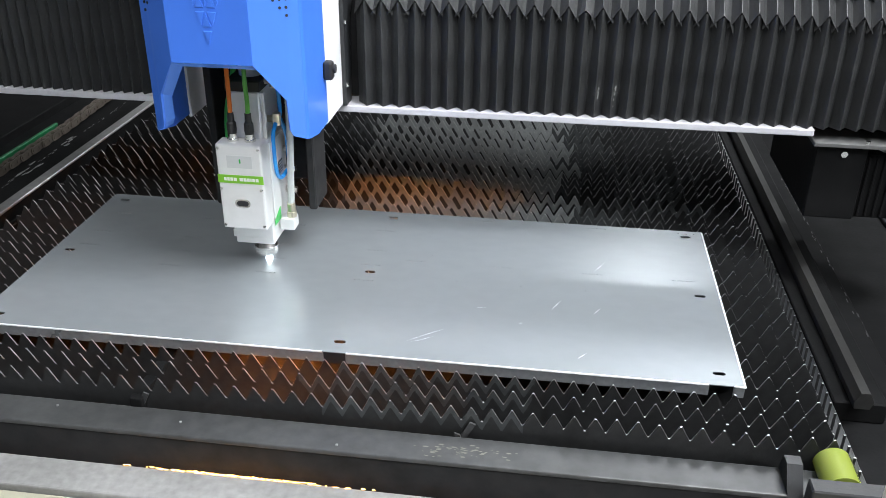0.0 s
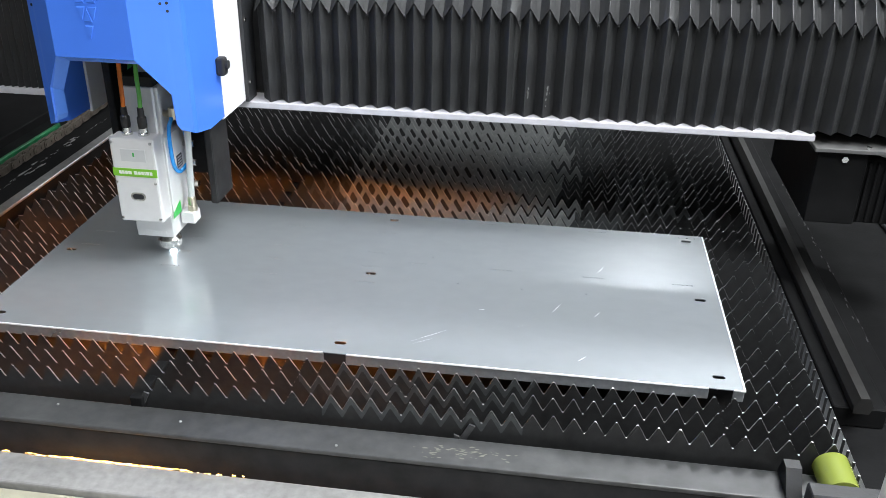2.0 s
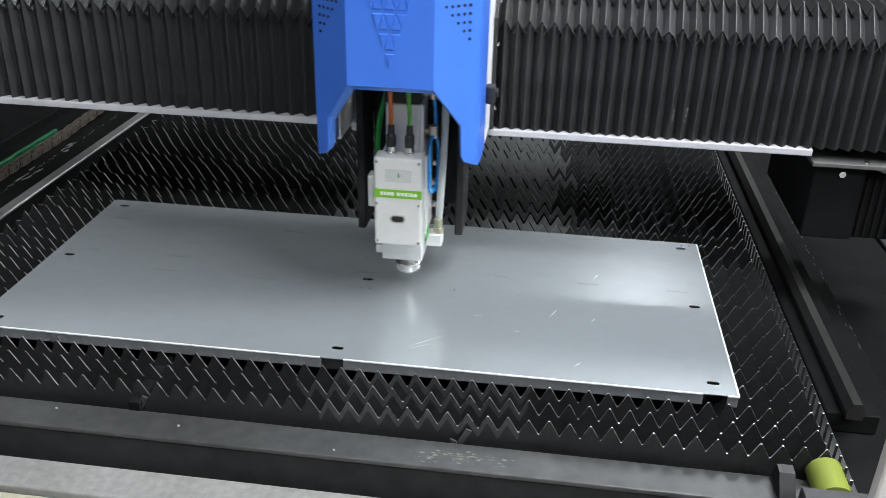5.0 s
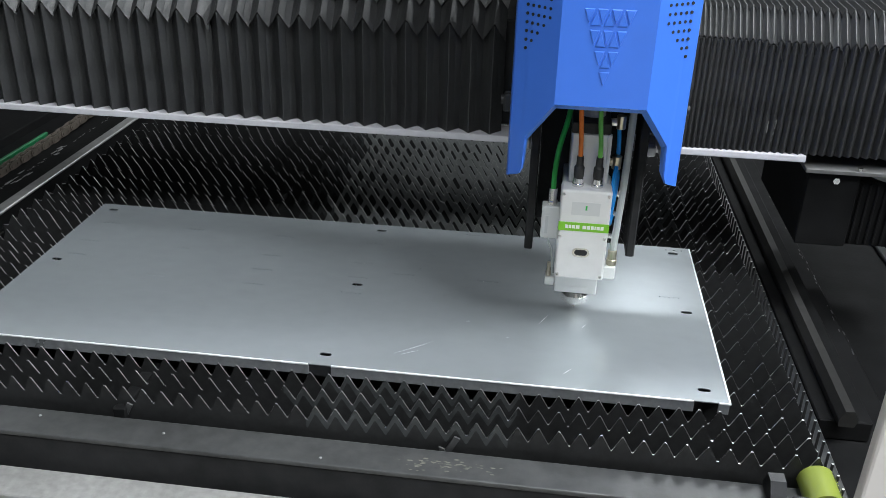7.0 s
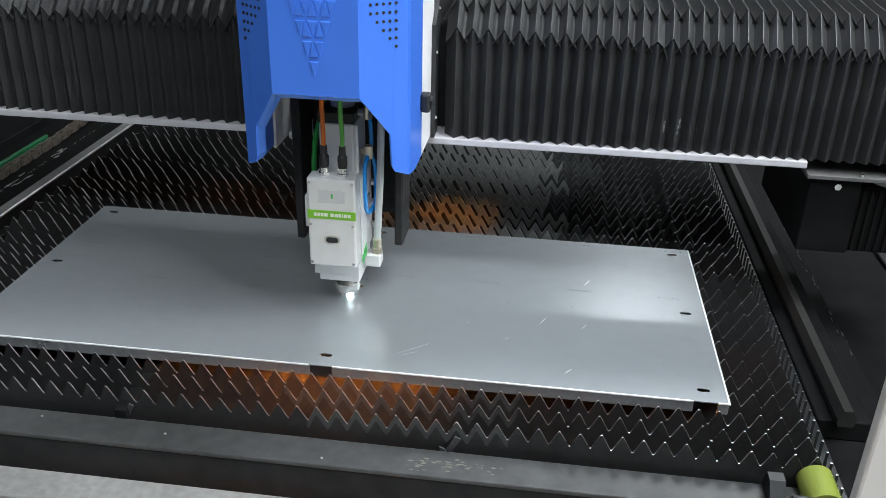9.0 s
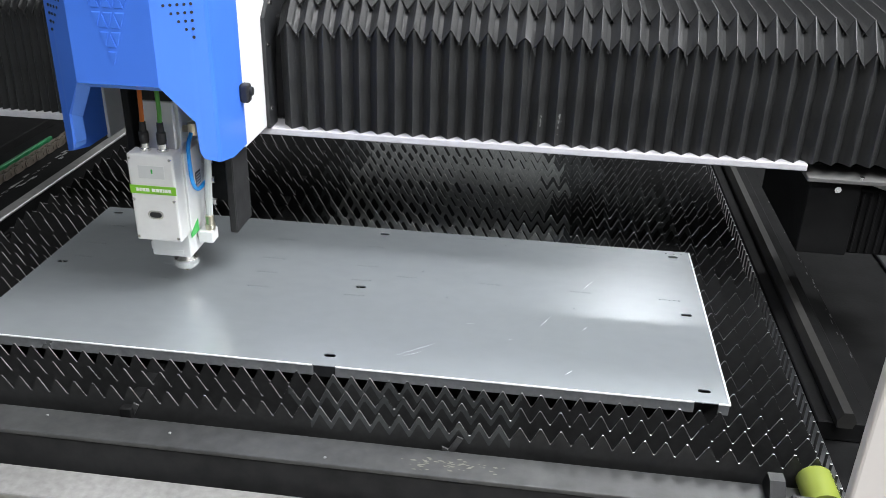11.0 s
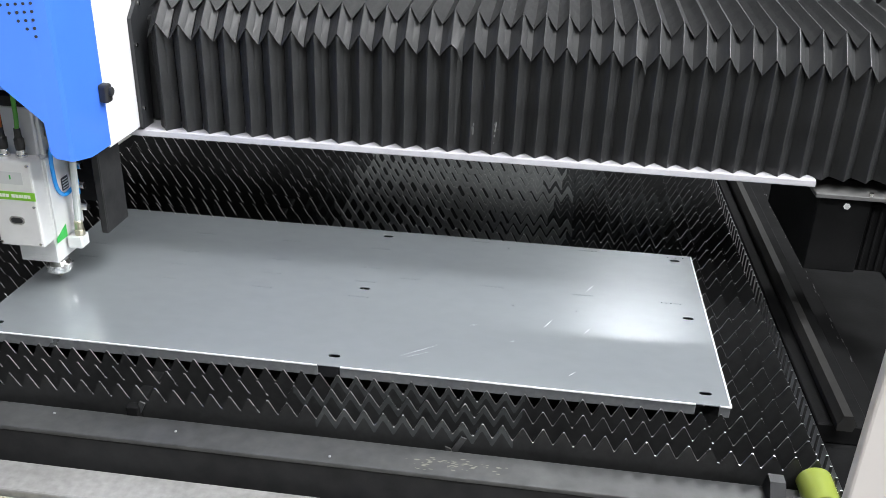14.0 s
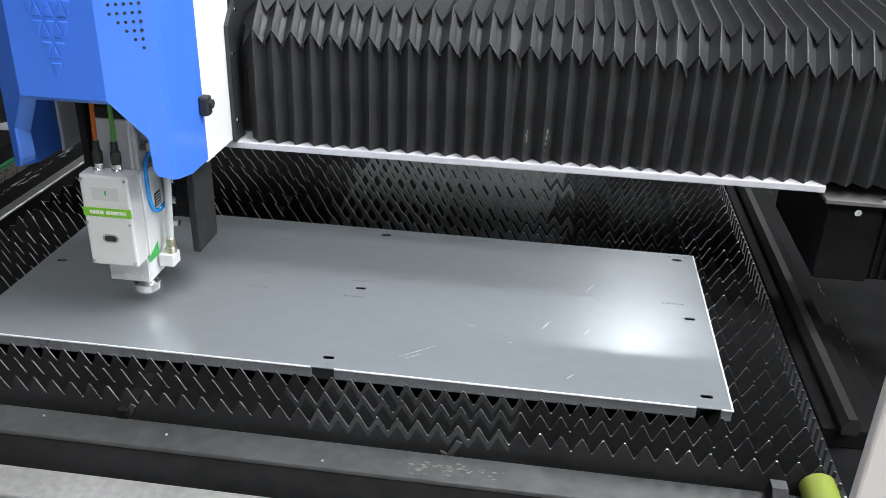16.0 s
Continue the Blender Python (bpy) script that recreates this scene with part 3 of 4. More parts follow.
def gantry():
    g = thing("gantry_beam", "gantry beam with a white lower lip and black end brackets", "gantry")
    part("beam", box(-1.72, 0.43, BY + 0.046, BY + 0.235, 1.150, 1.335, 0.004), BLACK_DULL, g, "black cross beam under the bellows")
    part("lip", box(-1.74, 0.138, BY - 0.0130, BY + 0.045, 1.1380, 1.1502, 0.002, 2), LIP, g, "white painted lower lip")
    part("ledge", box(0.142, 0.42, BY - 0.014, BY + 0.06, 1.121, 1.1285, 0.001), mat("grey_ledge_paint", (0.10, 0.099, 0.097), 0.6, 0.0, 0.2, 40, 0.1), g, "thin grey ledge plate")
    part("end_bracket", box(0.152, 0.236, BY, BY + 0.30, 0.985, 1.120, 0.002), DECK, g, "black end bracket")
    box_end = part("end_box", box(0.2365, 0.40, BY + 0.012, BY + 0.30, 0.985, 1.105, 0.002), DECK, g, "black end box with upright ribs")
    for k in range(11):
        part("rib", box(0.243 + 0.013 * k, 0.247 + 0.013 * k, BY + 0.008, BY + 0.0115, 0.988, 1.10, 0.0008), DECK, box_end)
    part("corner_plate", prism([(0.240, 1.120), (0.40, 1.120), (0.40, 1.075), (0.262, 1.112)], "y", BY + 0.002, BY + 0.006), GREY_SILL, g, "pale grey corner plate")
    b = bmesh.new()
    add_cyl(b, (0.197, BY - 0.004, 1.106), (0.197, BY, 1.106), 0.006, seg=6)
    part("bolt", b, CHROME, g, "bright bolt head")
    b = bmesh.new()
    add_cyl(b, (0.228, BY - 0.010, 1.129), (0.228, BY - 0.010, 1.134), 0.004, seg=10)
    part("screw", b, CHROME, g)
    part("left_bracket", box(-1.90, -1.76, BY, BY + 0.30, 0.86, 1.35, 0.002), BLACK, g)
    return g


def fold_mesh():
    """One bellows pleat: a ridge between two half valleys, following front, slope and top."""
    half = 0.0186
    ridge = {"front": [(-0.0112, 1.151), (-0.0095, 1.334)], "slope": [(-0.008, 1.337), (0.034, 1.381)], "top": [(0.033, 1.380), (0.30, 1.395)]}
    valley = {"front": [(0.0115, 1.151), (0.010, 1.316)], "slope": [(-0.006, 1.311), (0.029, 1.352)], "top": [(0.019, 1.357), (0.30, 1.374)]}
    bm = bmesh.new()
    for seg in ("front", "slope", "top"):
        rd, vl = ridge[seg], valley[seg]
        mid = [((a[0] + b[0]) / 2 + (0.0012 if seg == "front" else 0.0), (a[1] + b[1]) / 2 - (0.001 if seg != "front" else 0)) for a, b in zip(rd, vl)]
        cols = []
        for x, path in ((-half, vl), (-half / 2, mid), (-0.0006, rd), (0.0006, rd), (half / 2, mid), (half, vl)):
            cols.append([bm.verts.new((x, y, z)) for y, z in path])
        back = [[bm.verts.new((v.co.x, v.co.y + 0.0015, v.co.z - 0.0010)) for v in c] for c in cols]
        for a, b in zip(cols, cols[1:]):
            bm.faces.new((a[0], b[0], b[1], a[1]))
        for a, b in zip(back, back[1:]):
            bm.faces.new((a[0], a[1], b[1], b[0]))
        for i in range(len(cols) - 1):
            bm.faces.new((cols[i][0], back[i][0], back[i + 1][0], cols[i + 1][0]))
            bm.faces.new((cols[i][1], cols[i + 1][1], back[i + 1][1], back[i][1]))
        for c, k in ((cols[0], back[0]), (cols[-1], back[-1])):
            bm.faces.new((c[0], c[1], k[1], k[0]))
    return finish(bm, "fold", BELLOWS)


def kinked_fold_mesh(me):
    """A pleat with a dented corner."""
    k = me.copy()
    for v in k.vertices:
        if v.co.x > 0.018 and 1.30 < v.co.z < 1.32:
            v.co.z -= 0.010
            v.co.y -= 0.004
        if abs(v.co.x) < 0.002 and 1.32 < v.co.z < 1.34:
            v.co.z -= 0.006
    return k


N_FOLDS = 38
FOLDS = {1: [], -1: []}


def bellows(side):
    ob = thing("bellows_cover", "black pleated cloth bellows over the gantry beam", "bellows", group="bellows covers")
    me = fold_mesh()
    kink = kinked_fold_mesh(me)
    for i in range(N_FOLDS):
        f = new("fold", kink if (side == 1 and i in (13, 21)) or (side == -1 and i in (14,)) else me)
        f.parent = ob
        FOLDS[side].append(f)
    if side == 1:
        rng = random.Random(9)
        for i in (14, 15):
            bm = bmesh.new()
            for k in range(14):
                x, z, w = 0.0045 + rng.gauss(0, 0.0012), 1.195 + rng.gauss(0, 0.010), rng.uniform(0.0004, 0.0012)
                y = -0.0092 + 0.70 * (x - 0.0006) - 0.0008
                bm.faces.new([bm.verts.new(p) for p in ((x - w, y - 0.7 * w, z - 2 * w), (x + w, y + 0.7 * w, z - w), (x + 0.6 * w, y + 0.42 * w, z + 3 * w), (x - w, y - 0.7 * w, z + 2 * w))])
            part("chalk_smudge", bm, SCUFF, FOLDS[1][i], "pale rubbed smudge", kind="stuff")
    end = 0.412 if side == 1 else -1.70
    part("end_frame", box(end - 0.004, end + 0.004, BY - 0.016, BY + 0.30, 1.155, 1.40, 0.001), BLACK_DULL, ob, "black end frame")
    return ob


def hood_shell():
    """Folded sheet hood open below and behind: (x, depth in front of the nozzle, lower edge)."""
    edge = [(-0.122, -0.012, 0.258), (-0.122, 0.050, 0.258), (-0.122, 0.098, 0.268), (-0.1195, 0.108, 0.271), (-0.1120, 0.1140, 0.275), (-0.1040, 0.1203, 0.279), (-0.1000, 0.1240, 0.289), (-0.0980, 0.1256, 0.336),
            (-0.061, 0.154, 0.394), (0.061, 0.154, 0.394),
            (0.0980, 0.1256, 0.336), (0.1000, 0.1240, 0.289), (0.1040, 0.1203, 0.279), (0.1120, 0.1140, 0.275), (0.1195, 0.108, 0.271), (0.122, 0.098, 0.268), (0.122, 0.050, 0.258), (0.122, -0.012, 0.258)]
    # upper part is unseen, carried this high to shade the left bellows
    top = 1.15
    bm = bmesh.new()
    lo = [bm.verts.new((x, -d, z)) for x, d, z in edge]
    hi = [bm.verts.new((x * 0.99, -d, top)) for x, d, z in edge]
    for i in range(len(edge) - 1):
        bm.faces.new((lo[i], lo[i + 1], hi[i + 1], hi[i]))
    bm.faces.new(hi)
    bmesh.ops.recalc_face_normals(bm, faces=bm.faces)
    bmesh.ops.solidify(bm, geom=list(bm.faces), thickness=0.004)
    return bm


def hood_band():
    """The turned-in lower rim of the hood."""
    half = [(0.1120, 0.1140, 0.275), (0.1040, 0.1203, 0.279), (0.1000, 0.1240, 0.289), (0.0980, 0.1256, 0.336), (0.061, 0.154, 0.394)]
    pts = [(-x, d, z) for x, d, z in half] + half[::-1]
    half = [(0.1100, 0.086, 0.273), (0.1010, 0.089, 0.277), (0.0965, 0.092, 0.287), (0.0940, 0.096, 0.324), (0.058, 0.124, 0.380)]
    inn = [(-x, d, z) for x, d, z in half] + half[::-1]
    bm = bmesh.new()
    o = [bm.verts.new((x, -d + 0.0005, z - 0.0004)) for x, d, z in pts]
    n = [bm.verts.new((x, -d, z)) for x, d, z in inn]
    u = [bm.verts.new((x, -d, z + 0.004)) for x, d, z in inn]
    for i in range(len(o) - 1):
        bm.faces.new((o[i], o[i + 1], n[i + 1], n[i]))
        bm.faces.new((n[i], n[i + 1], u[i + 1], u[i]))
    return bm


def carriage():
    c = thing("laser_carriage", "blue and white sheet-metal carriage riding along the gantry", "machine carriage")
    hood = part("hood", hood_shell(), BLUE, c, "blue painted folded sheet hood")
    part("rim_band", hood_band(), BLUE_PALE, hood, "paler turned-in rim")
    # raised triangle pattern on the front
    w, h = 0.0172, 0.0245
    for r in range(4):
        zt = 0.523 - r * (h + 0.0025)
        n = 4 - r
        x0 = -n * w / 2
        for k in range(n):
            for up in (0, 1):
                if up and k == n - 1:
                    continue
                tri = bmesh.new()
                xc = x0 + (k + 0.5) * w + (w / 2 if up else 0)
                s = 0.80
                pts = [(-w / 2 * s, 0), (w / 2 * s, 0), (0, -h * s)] if not up else [(-w / 2 * s, -h * 0.92), (w / 2 * s, -h * 0.92), (0, -h * 0.12)]
                a = [tri.verts.new((xc + p, -0.1541, zt + q)) for p, q in pts]
                b = [tri.verts.new((xc + p * 0.80, -0.1556, zt + q * 0.86 - h * 0.05)) for p, q in pts]
                tri.faces.new(b)
                for i in range(3):
                    tri.faces.new((a[i], a[(i + 1) % 3], b[(i + 1) % 3], b[i]))
                part("triangle_boss", tri, BLUE, hood)
    # vent holes on the slanted cheeks: black discs painted for the shade inside
    for s in (-1, 1):
        d0, d1 = Vector((0.061 * s, -0.154, 0)), Vector((0.122 * s, -0.108, 0))
        along = (d1 - d0).normalized()
        nrm = Vector((along.y * s, -along.x * s, 0))
        if nrm.y > 0:
            nrm = -nrm
        vent = bmesh.new()
        add_cyl(vent, -nrm * 0.003, nrm * 0.0003, 0.0022, seg=8)
        me = finish(vent, "vent_hole", BLACK_DULL)
        for r in range(9):
            for k in range(5):
                if k < r - 4 or (r == 8 and k != 4):
                    continue
                v = new("vent_hole", me)
                v.parent = hood
                v.location = d0 + along * (0.018 + 0.0095 * k) + Vector((0, 0, 0.552 - 0.0115 * r))
    # white side cheeks and rear
    for s in (-1, 1):
        x0, x1 = sorted((s * 0.1145, s * 0.1205))
        part("side_panel", box(x0, x1, 0.0125, BY + 0.005, 0.252, 1.141, 0.0015), WHITE, c, "white painted side panel")
        x0, x1 = sorted((s * 0.121, s * 0.1275))
        fl = prism([(BY - 0.020, 0.250), (BY - 0.020, 0.440), (BY + 0.032, 0.490), (BY + 0.29, 0.505), (BY + 0.29, 0.44), (BY + 0.06, 0.43), (BY + 0.03, 0.40), (BY + 0.02, 0.250)], "x", x0, x1)
        part("bellows_flange", fl, BLACK, c, "black bellows end flange")
        for z in (0.285, 0.395, 0.46):
            sc = bmesh.new()
            y = BY - 0.012 if z < 0.45 else BY + 0.012
            add_cyl(sc, (s * 0.1275, y, z), (s * 0.1305, y, z), 0.0036, seg=10)
            part("flange_screw", sc, CHROME, c)
        kb = bmesh.new()
        add_box(kb, *sorted((s * 0.1215, s * 0.137)), -0.006, 0.013, 0.332, 0.362, 0.004, 2)
        add_cyl(kb, (s * 0.137, 0.004, 0.350), (s * 0.141, 0.004, 0.350), 0.007, seg=16)
        part("latch_knob", kb, RUBBER, c, "black plastic latch knob")
    part("top_cover", box(-0.121, 0.121, 0.0125, BY + 0.29, 1.142, 1.152, 0.002), WHITE, c)
    part("rear_plate", box(-0.0765, 0.0765, 0.096, 0.118, 0.115, 0.76, 0.002), BLACK_DULL, c, "black slide plate")
    for s in (-1, 1):
        x0, x1 = sorted((s * 0.077, s * 0.0905))
        part("slide_rail", box(x0, x1, 0.020, 0.095, 0.090, 0.76, 0.002), BLACK_DULL, c, "black upright slide rail")
        part("white_stop", box(*sorted((s * 0.093, s * 0.108)), 0.060, 0.080, 0.252, 0.268, 0.002), WHITE, c)
    return c


def cutting_head():
    h = thing("laser_cutter", "silver laser cutting head with a green label, cables and hoses", "laser head")
    cover = part("front_cover", box(-0.0395, 0.0360, -0.086, -0.052, 0.097, 0.2455, 0.0035, 2), ALU, h, "sandblasted aluminium front cover")
    part("green_label", box(-0.0395, 0.0361, -0.0868, -0.0858, 0.1795, 0.1935), LABEL_GREEN, cover, "green label strip")
    bars = bmesh.new()
    x = -0.0290
    for wd in (0.0040, 0.0040, 0.0046, 0.0054, None, 0.0056, 0.0048, 0.0042, 0.0020, 0.0048, 0.0046):
        if wd is None:
            x += 0.0034
            continue
        add_box(bars, x, x + wd, -0.0873, -0.0866, 0.1838, 0.1892)
        x += wd + 0.0011
    part("label_bars", bars, LABEL_WHITE, cover, "white printed bars")
    part("grey_sticker", box(-0.022, 0.020, -0.0866, -0.0859, 0.206, 0.227), LABEL_GREY, cover, "grey sticker")
    part("green_mark", box(-0.0015, 0.0012, -0.0870, -0.0865, 0.2145, 0.2215), GREEN_CABLE, cover)
    w = prism(slot_loop(-0.002, 0.144, 0.0060, 0.0070, 0, 8), "y", -0.0872, -0.0858)
    part("window_rim", w, CHROME, cover, "bright window rim")
    w = prism(slot_loop(-0.002, 0.144, 0.0052, 0.0046, 0, 8), "y", -0.0877, -0.0871)
    part("window_pane", w, BLACK, cover, "dark oblong window")
    for x, z in ((-0.0350, 0.2385), (0.0310, 0.2385), (-0.0355, 0.169), (0.0310, 0.169), (-0.0350, 0.104), (0.0310, 0.104)):
        s = bmesh.new()
        add_cyl(s, (x, -0.0862, z), (x, -0.0878, z), 0.0026, 0.0022, 10)
        add_cyl(s, (x, -0.0877, z), (x, -0.0880, z), 0.0013, seg=6)
        part("screw", s, CHROME, cover)
    body = part("main_body", box(-0.0365, 0.0340, -0.0515, 0.045, 0.088, 0.238, 0.002), ALU, h, "aluminium main body")
    part("side_cover", box(0.0342, 0.0375, -0.046, 0.010, 0.10, 0.235, 0.001), ALU_PALE, body)
    part("green_corner", prism([(-0.0515, 0.090), (-0.020, 0.090), (-0.020, 0.112), (-0.0515, 0.098)], "x", 0.0376, 0.0384), GREEN_CABLE, body, "green corner sticker")
    part("type_plate", box(0.0376, 0.0384, -0.012, 0.008, 0.168, 0.190), BLACK, body, "black type plate")
    tb = bmesh.new()
    for k in range(4):
        add_box(tb, 0.0385, 0.0388, -0.010, 0.006, 0.1705 + 0.0048 * k, 0.1725 + 0.0048 * k)
    part("type_bars", tb, LABEL_GREY, body, "grey printed bars")
    part("upper_body", box(-0.0290, 0.0240, -0.040, 0.050, 0.2385, 0.318, 0.002), ALU_PALE, h, "pale upper optics block")
    part("upper_side", box(0.0242, 0.030, -0.034, -0.026, 0.12, 0.316, 0.001), ALU, h, "upright aluminium strip")
    part("top_plate", box(-0.031, 0.027, -0.042, 0.05, 0.3185, 0.336, 0.0015), RAIL, h, "dark clamping plate")
    part("fibre_collar", add_lathe(bmesh.new(), [(0.019, 0.3365), (0.019, 0.350), (0.016, 0.352), (0.016, 0.40)], 24), ALU_PALE, h, "round fibre connector")
    part("lower_block", box(-0.0360, 0.0310, -0.046, 0.040, 0.050, 0.0875, 0.0015), ALU_PALE, h, "pale lower block")
    part("lower_recess", box(-0.020, 0.018, -0.0466, -0.0458, 0.056, 0.062), ALU, h)
    nz = bmesh.new()
    add_lathe(nz, [(0.0170, 0.034), (0.0170, 0.0495)], 32)
    part("nozzle_collar", nz, CHROME, h, "turned steel collar")
    nz = bmesh.new()
    add_lathe(nz, [(0.0195, 0.012), (0.0212, 0.0135), (0.0212, 0.026), (0.0200, 0.0275), (0.0170, 0.0335)], 64, ribs=1, rib_depth=0.0009, rib_rows=(1, 2))
    part("lock_ring", nz, CHROME, h, "knurled steel lock ring")
    nz = bmesh.new()
    add_lathe(nz, [(0.0022, 0.0005), (0.0048, 0.0035), (0.0110, 0.0075), (0.0135, 0.0118)], 28)
    part("nozzle", nz, BRASS, h, "small conical nozzle")
    # plugs and cables on top
    for x, matl, nm, pts in ((-0.0155, ORANGE_CABLE, "orange_cable", [(-0.0155, -0.064, 0.285), (-0.0165, -0.062, 0.31), (-0.019, -0.055, 0.345), (-0.024, -0.04, 0.40)]),
                             (0.0130, GREEN_LIGHT, "green_cable", [(0.0130, -0.064, 0.285), (0.0125, -0.062, 0.31), (0.009, -0.055, 0.345), (0.006, -0.04, 0.40)])):
        pl = bmesh.new()
        add_lathe(pl, [(0.0090, 0.2457), (0.0090, 0.2495), (0.0074, 0.250), (0.0074, 0.258)], 6 * 3, (x, -0.066, 0))
        part("plug", pl, CHROME, h, "nickel screw plug")
        bo = bmesh.new()
        add_lathe(bo, [(0.0068, 0.2582), (0.0076, 0.262), (0.0076, 0.275), (0.0055, 0.278), (0.0050, 0.292)], 16, (x, -0.066, 0))
        part("boot", bo, RUBBER, h, "black rubber boot")
        part(nm, tube([(x, -0.066, 0.290)] + pts[1:], 0.0036), matl, h)
    part("sensor_box", box(-0.0655, -0.0372, -0.012, 0.012, 0.128, 0.184, 0.0015), ALU_PALE, h, "pale sensor box")
    part("sensor_sticker", box(-0.0590, -0.0545, -0.0128, -0.0121, 0.137, 0.168), LABEL_GREY, h)
    part("sensor_plug", add_lathe(bmesh.new(), [(0.008, 0.1842), (0.008, 0.190), (0.0066, 0.191), (0.0066, 0.212)], 18, (-0.050, 0, 0)), CHROME, h, "nickel plug")
    part("sensor_cable", tube([(-0.050, 0, 0.210), (-0.050, 0.0, 0.24), (-0.046, 0.002, 0.28), (-0.036, 0.01, 0.325), (-0.028, 0.02, 0.38)], 0.0042), GREEN_CABLE, h, "thick green cable")
    part("thin_wire", tube([(-0.052, -0.004, 0.128), (-0.051, -0.006, 0.118), (-0.046, -0.010, 0.108), (-0.043, -0.010, 0.085), (-0.041, -0.01, 0.06)], 0.0016, 8), GREY_HOSE, h, "thin pale wire")
    part("left_fitting", box(-0.0520, -0.0370, -0.018, 0.0, 0.046, 0.060, 0.001), ALU_PALE, h)
    part("left_elbow", add_lathe(bmesh.new(), [(0.0045, 0.0602), (0.0045, 0.068), (0.003, 0.069), (0.003, 0.084)], 12, (-0.047, -0.009, 0)), BRASS, h, "brass fitting")
    part("valve_block", box(0.0345, 0.0600, -0.018, 0.008, 0.066, 0.0875, 0.0015), ALU_PALE, h, "pale gas valve block")
    part("hose_fitting", add_lathe(bmesh.new(), [(0.0085, 0.0877), (0.0085, 0.097), (0.0072, 0.098), (0.0072, 0.112), (0.0062, 0.114)], 6 * 2, (0.053, -0.006, 0)), BRASS, h, "nickel hose fitting")
    part("gas_hose", tube([(0.053, -0.006, 0.106), (0.055, -0.005, 0.15), (0.058, -0.002, 0.22), (0.0595, 0.0, 0.29), (0.060, 0.002, 0.36), (0.060, 0.004, 0.41)], 0.0058, 12), GREY_HOSE, h, "translucent grey gas hose")
    part("air_tube", tube([(0.042, -0.020, 0.262), (0.0395, -0.030, 0.245), (0.0400, -0.034, 0.215), (0.0405, -0.030, 0.180), (0.042, -0.014, 0.163), (0.046, 0.008, 0.168)], 0.0034), BLUE_TUBE, h, "blue air tube loop")
    part("air_tube_upper", tube([(0.040, 0.004, 0.325), (0.043, 0.002, 0.30), (0.044, 0.0, 0.275), (0.042, -0.004, 0.262)], 0.0034), BLUE_TUBE, h)
    part("air_tube_rear", tube([(0.042, 0.004, 0.262), (0.048, 0.008, 0.235), (0.047, 0.018, 0.19), (0.044, 0.024, 0.15)], 0.0034), BLUE_TUBE, h)
    for z in (0.266, 0.330):
        fb = bmesh.new()
        add_cyl(fb, (0.026, -0.012, z), (0.046, -0.012, z), 0.006, seg=8)
        add_cyl(fb, (0.042, -0.014, z - 0.009), (0.042, -0.014, z + 0.011), 0.0072, seg=10)
        part("push_fitting", fb, BRASS, h, "nickel push-in fitting")
    for z in (0.125, 0.165, 0.20):
        fb = bmesh.new()
        add_cyl(fb, (0.036, 0.026, z), (0.056, 0.026, z), 0.006, seg=8)
        part("rear_fitting", fb, CHROME, h)
    return h


GANTRY, BEL_R, BEL_L, CARRIAGE, HEAD = gantry(), bellows(1), bellows(-1), carriage(), cutting_head()


# ---------------------------------------------------------------- sparks
def laser_arc():
    a = thing("laser_arc", "blue-white cutting arc at the nozzle tip", "spark")
    bm = bmesh.new()
    bmesh.ops.create_icosphere(bm, subdivisions=2, radius=0.006)
    for v in bm.verts:
        v.co = (v.co.x * 1.0, v.co.y * 1.0, v.co.z * 0.75)
    part("arc_core", bm, SPARK_WHITE, a, "blue-white core", smooth=True)
    return a


def spark_stream(seed=2):
    s = thing("spark_stream", "orange stream of glowing sparks below the sheet", "sparks")
    rng = random.Random(seed)
    for k in range(40):
        bm = bmesh.new()
        ang, u = rng.uniform(0, 6.28), rng.random()
        if k < 8:
            p = Vector(((0.02 + 0.08 * u) * math.cos(ang), (0.02 + 0.08 * u) * math.sin(ang), -0.08 - 0.14 * u))
        else:
            p = Vector((rng.gauss(0.015, 0.165), rng.uniform(-0.29, 0.40), -0.13 - 0.24 * u))
        d = Vector((math.cos(ang) * 0.5, math.sin(ang) * 0.5, -1)).normalized() * rng.uniform(0.02, 0.04)
        add_cyl(bm, p, p + d * 0.4, 0.0015, 0.006, 7)
        add_cyl(bm, p + d * 0.4, p + d, 0.006, 0.001, 7)
        part("spark", bm, SPARK_ORANGE, s)
    for k in range(10):
        bm = bmesh.new()
        p = Vector((rng.gauss(0, 0.07), rng.uniform(-0.36, -0.15), rng.uniform(-0.17, -0.13)))
        add_cyl(bm, p, p + Vector((0.004, 0.002, -0.010)), 0.0022, 0.001, 7)
        part("spark", bm, SPARK_ORANGE, s)
    return s


def sill_glints():
    s = thing("sill_glints", "glowing beads for sparks and orange glints along the inner sill edge", "sparks")
    rng = random.Random(4)
    # glowing beads put in for sparks and the orange light glinting on the sill
    for k in range(120):
        bm = bmesh.new()
        p = Vector((rng.gauss(0.06, 0.055) if k % 4 else rng.uniform(-0.08, 0.28), rng.uniform(-0.1738, -0.1725), rng.uniform(0.7975, 0.8005)))
        r = rng.uniform(0.0003, 0.0007)
        add_cyl(bm, p, p + Vector((rng.uniform(0.002, 0.007), 0.0, 0.0)), r, r * 0.6, 6)
        part("spark", bm, SPARK_HOT, s)
    return s


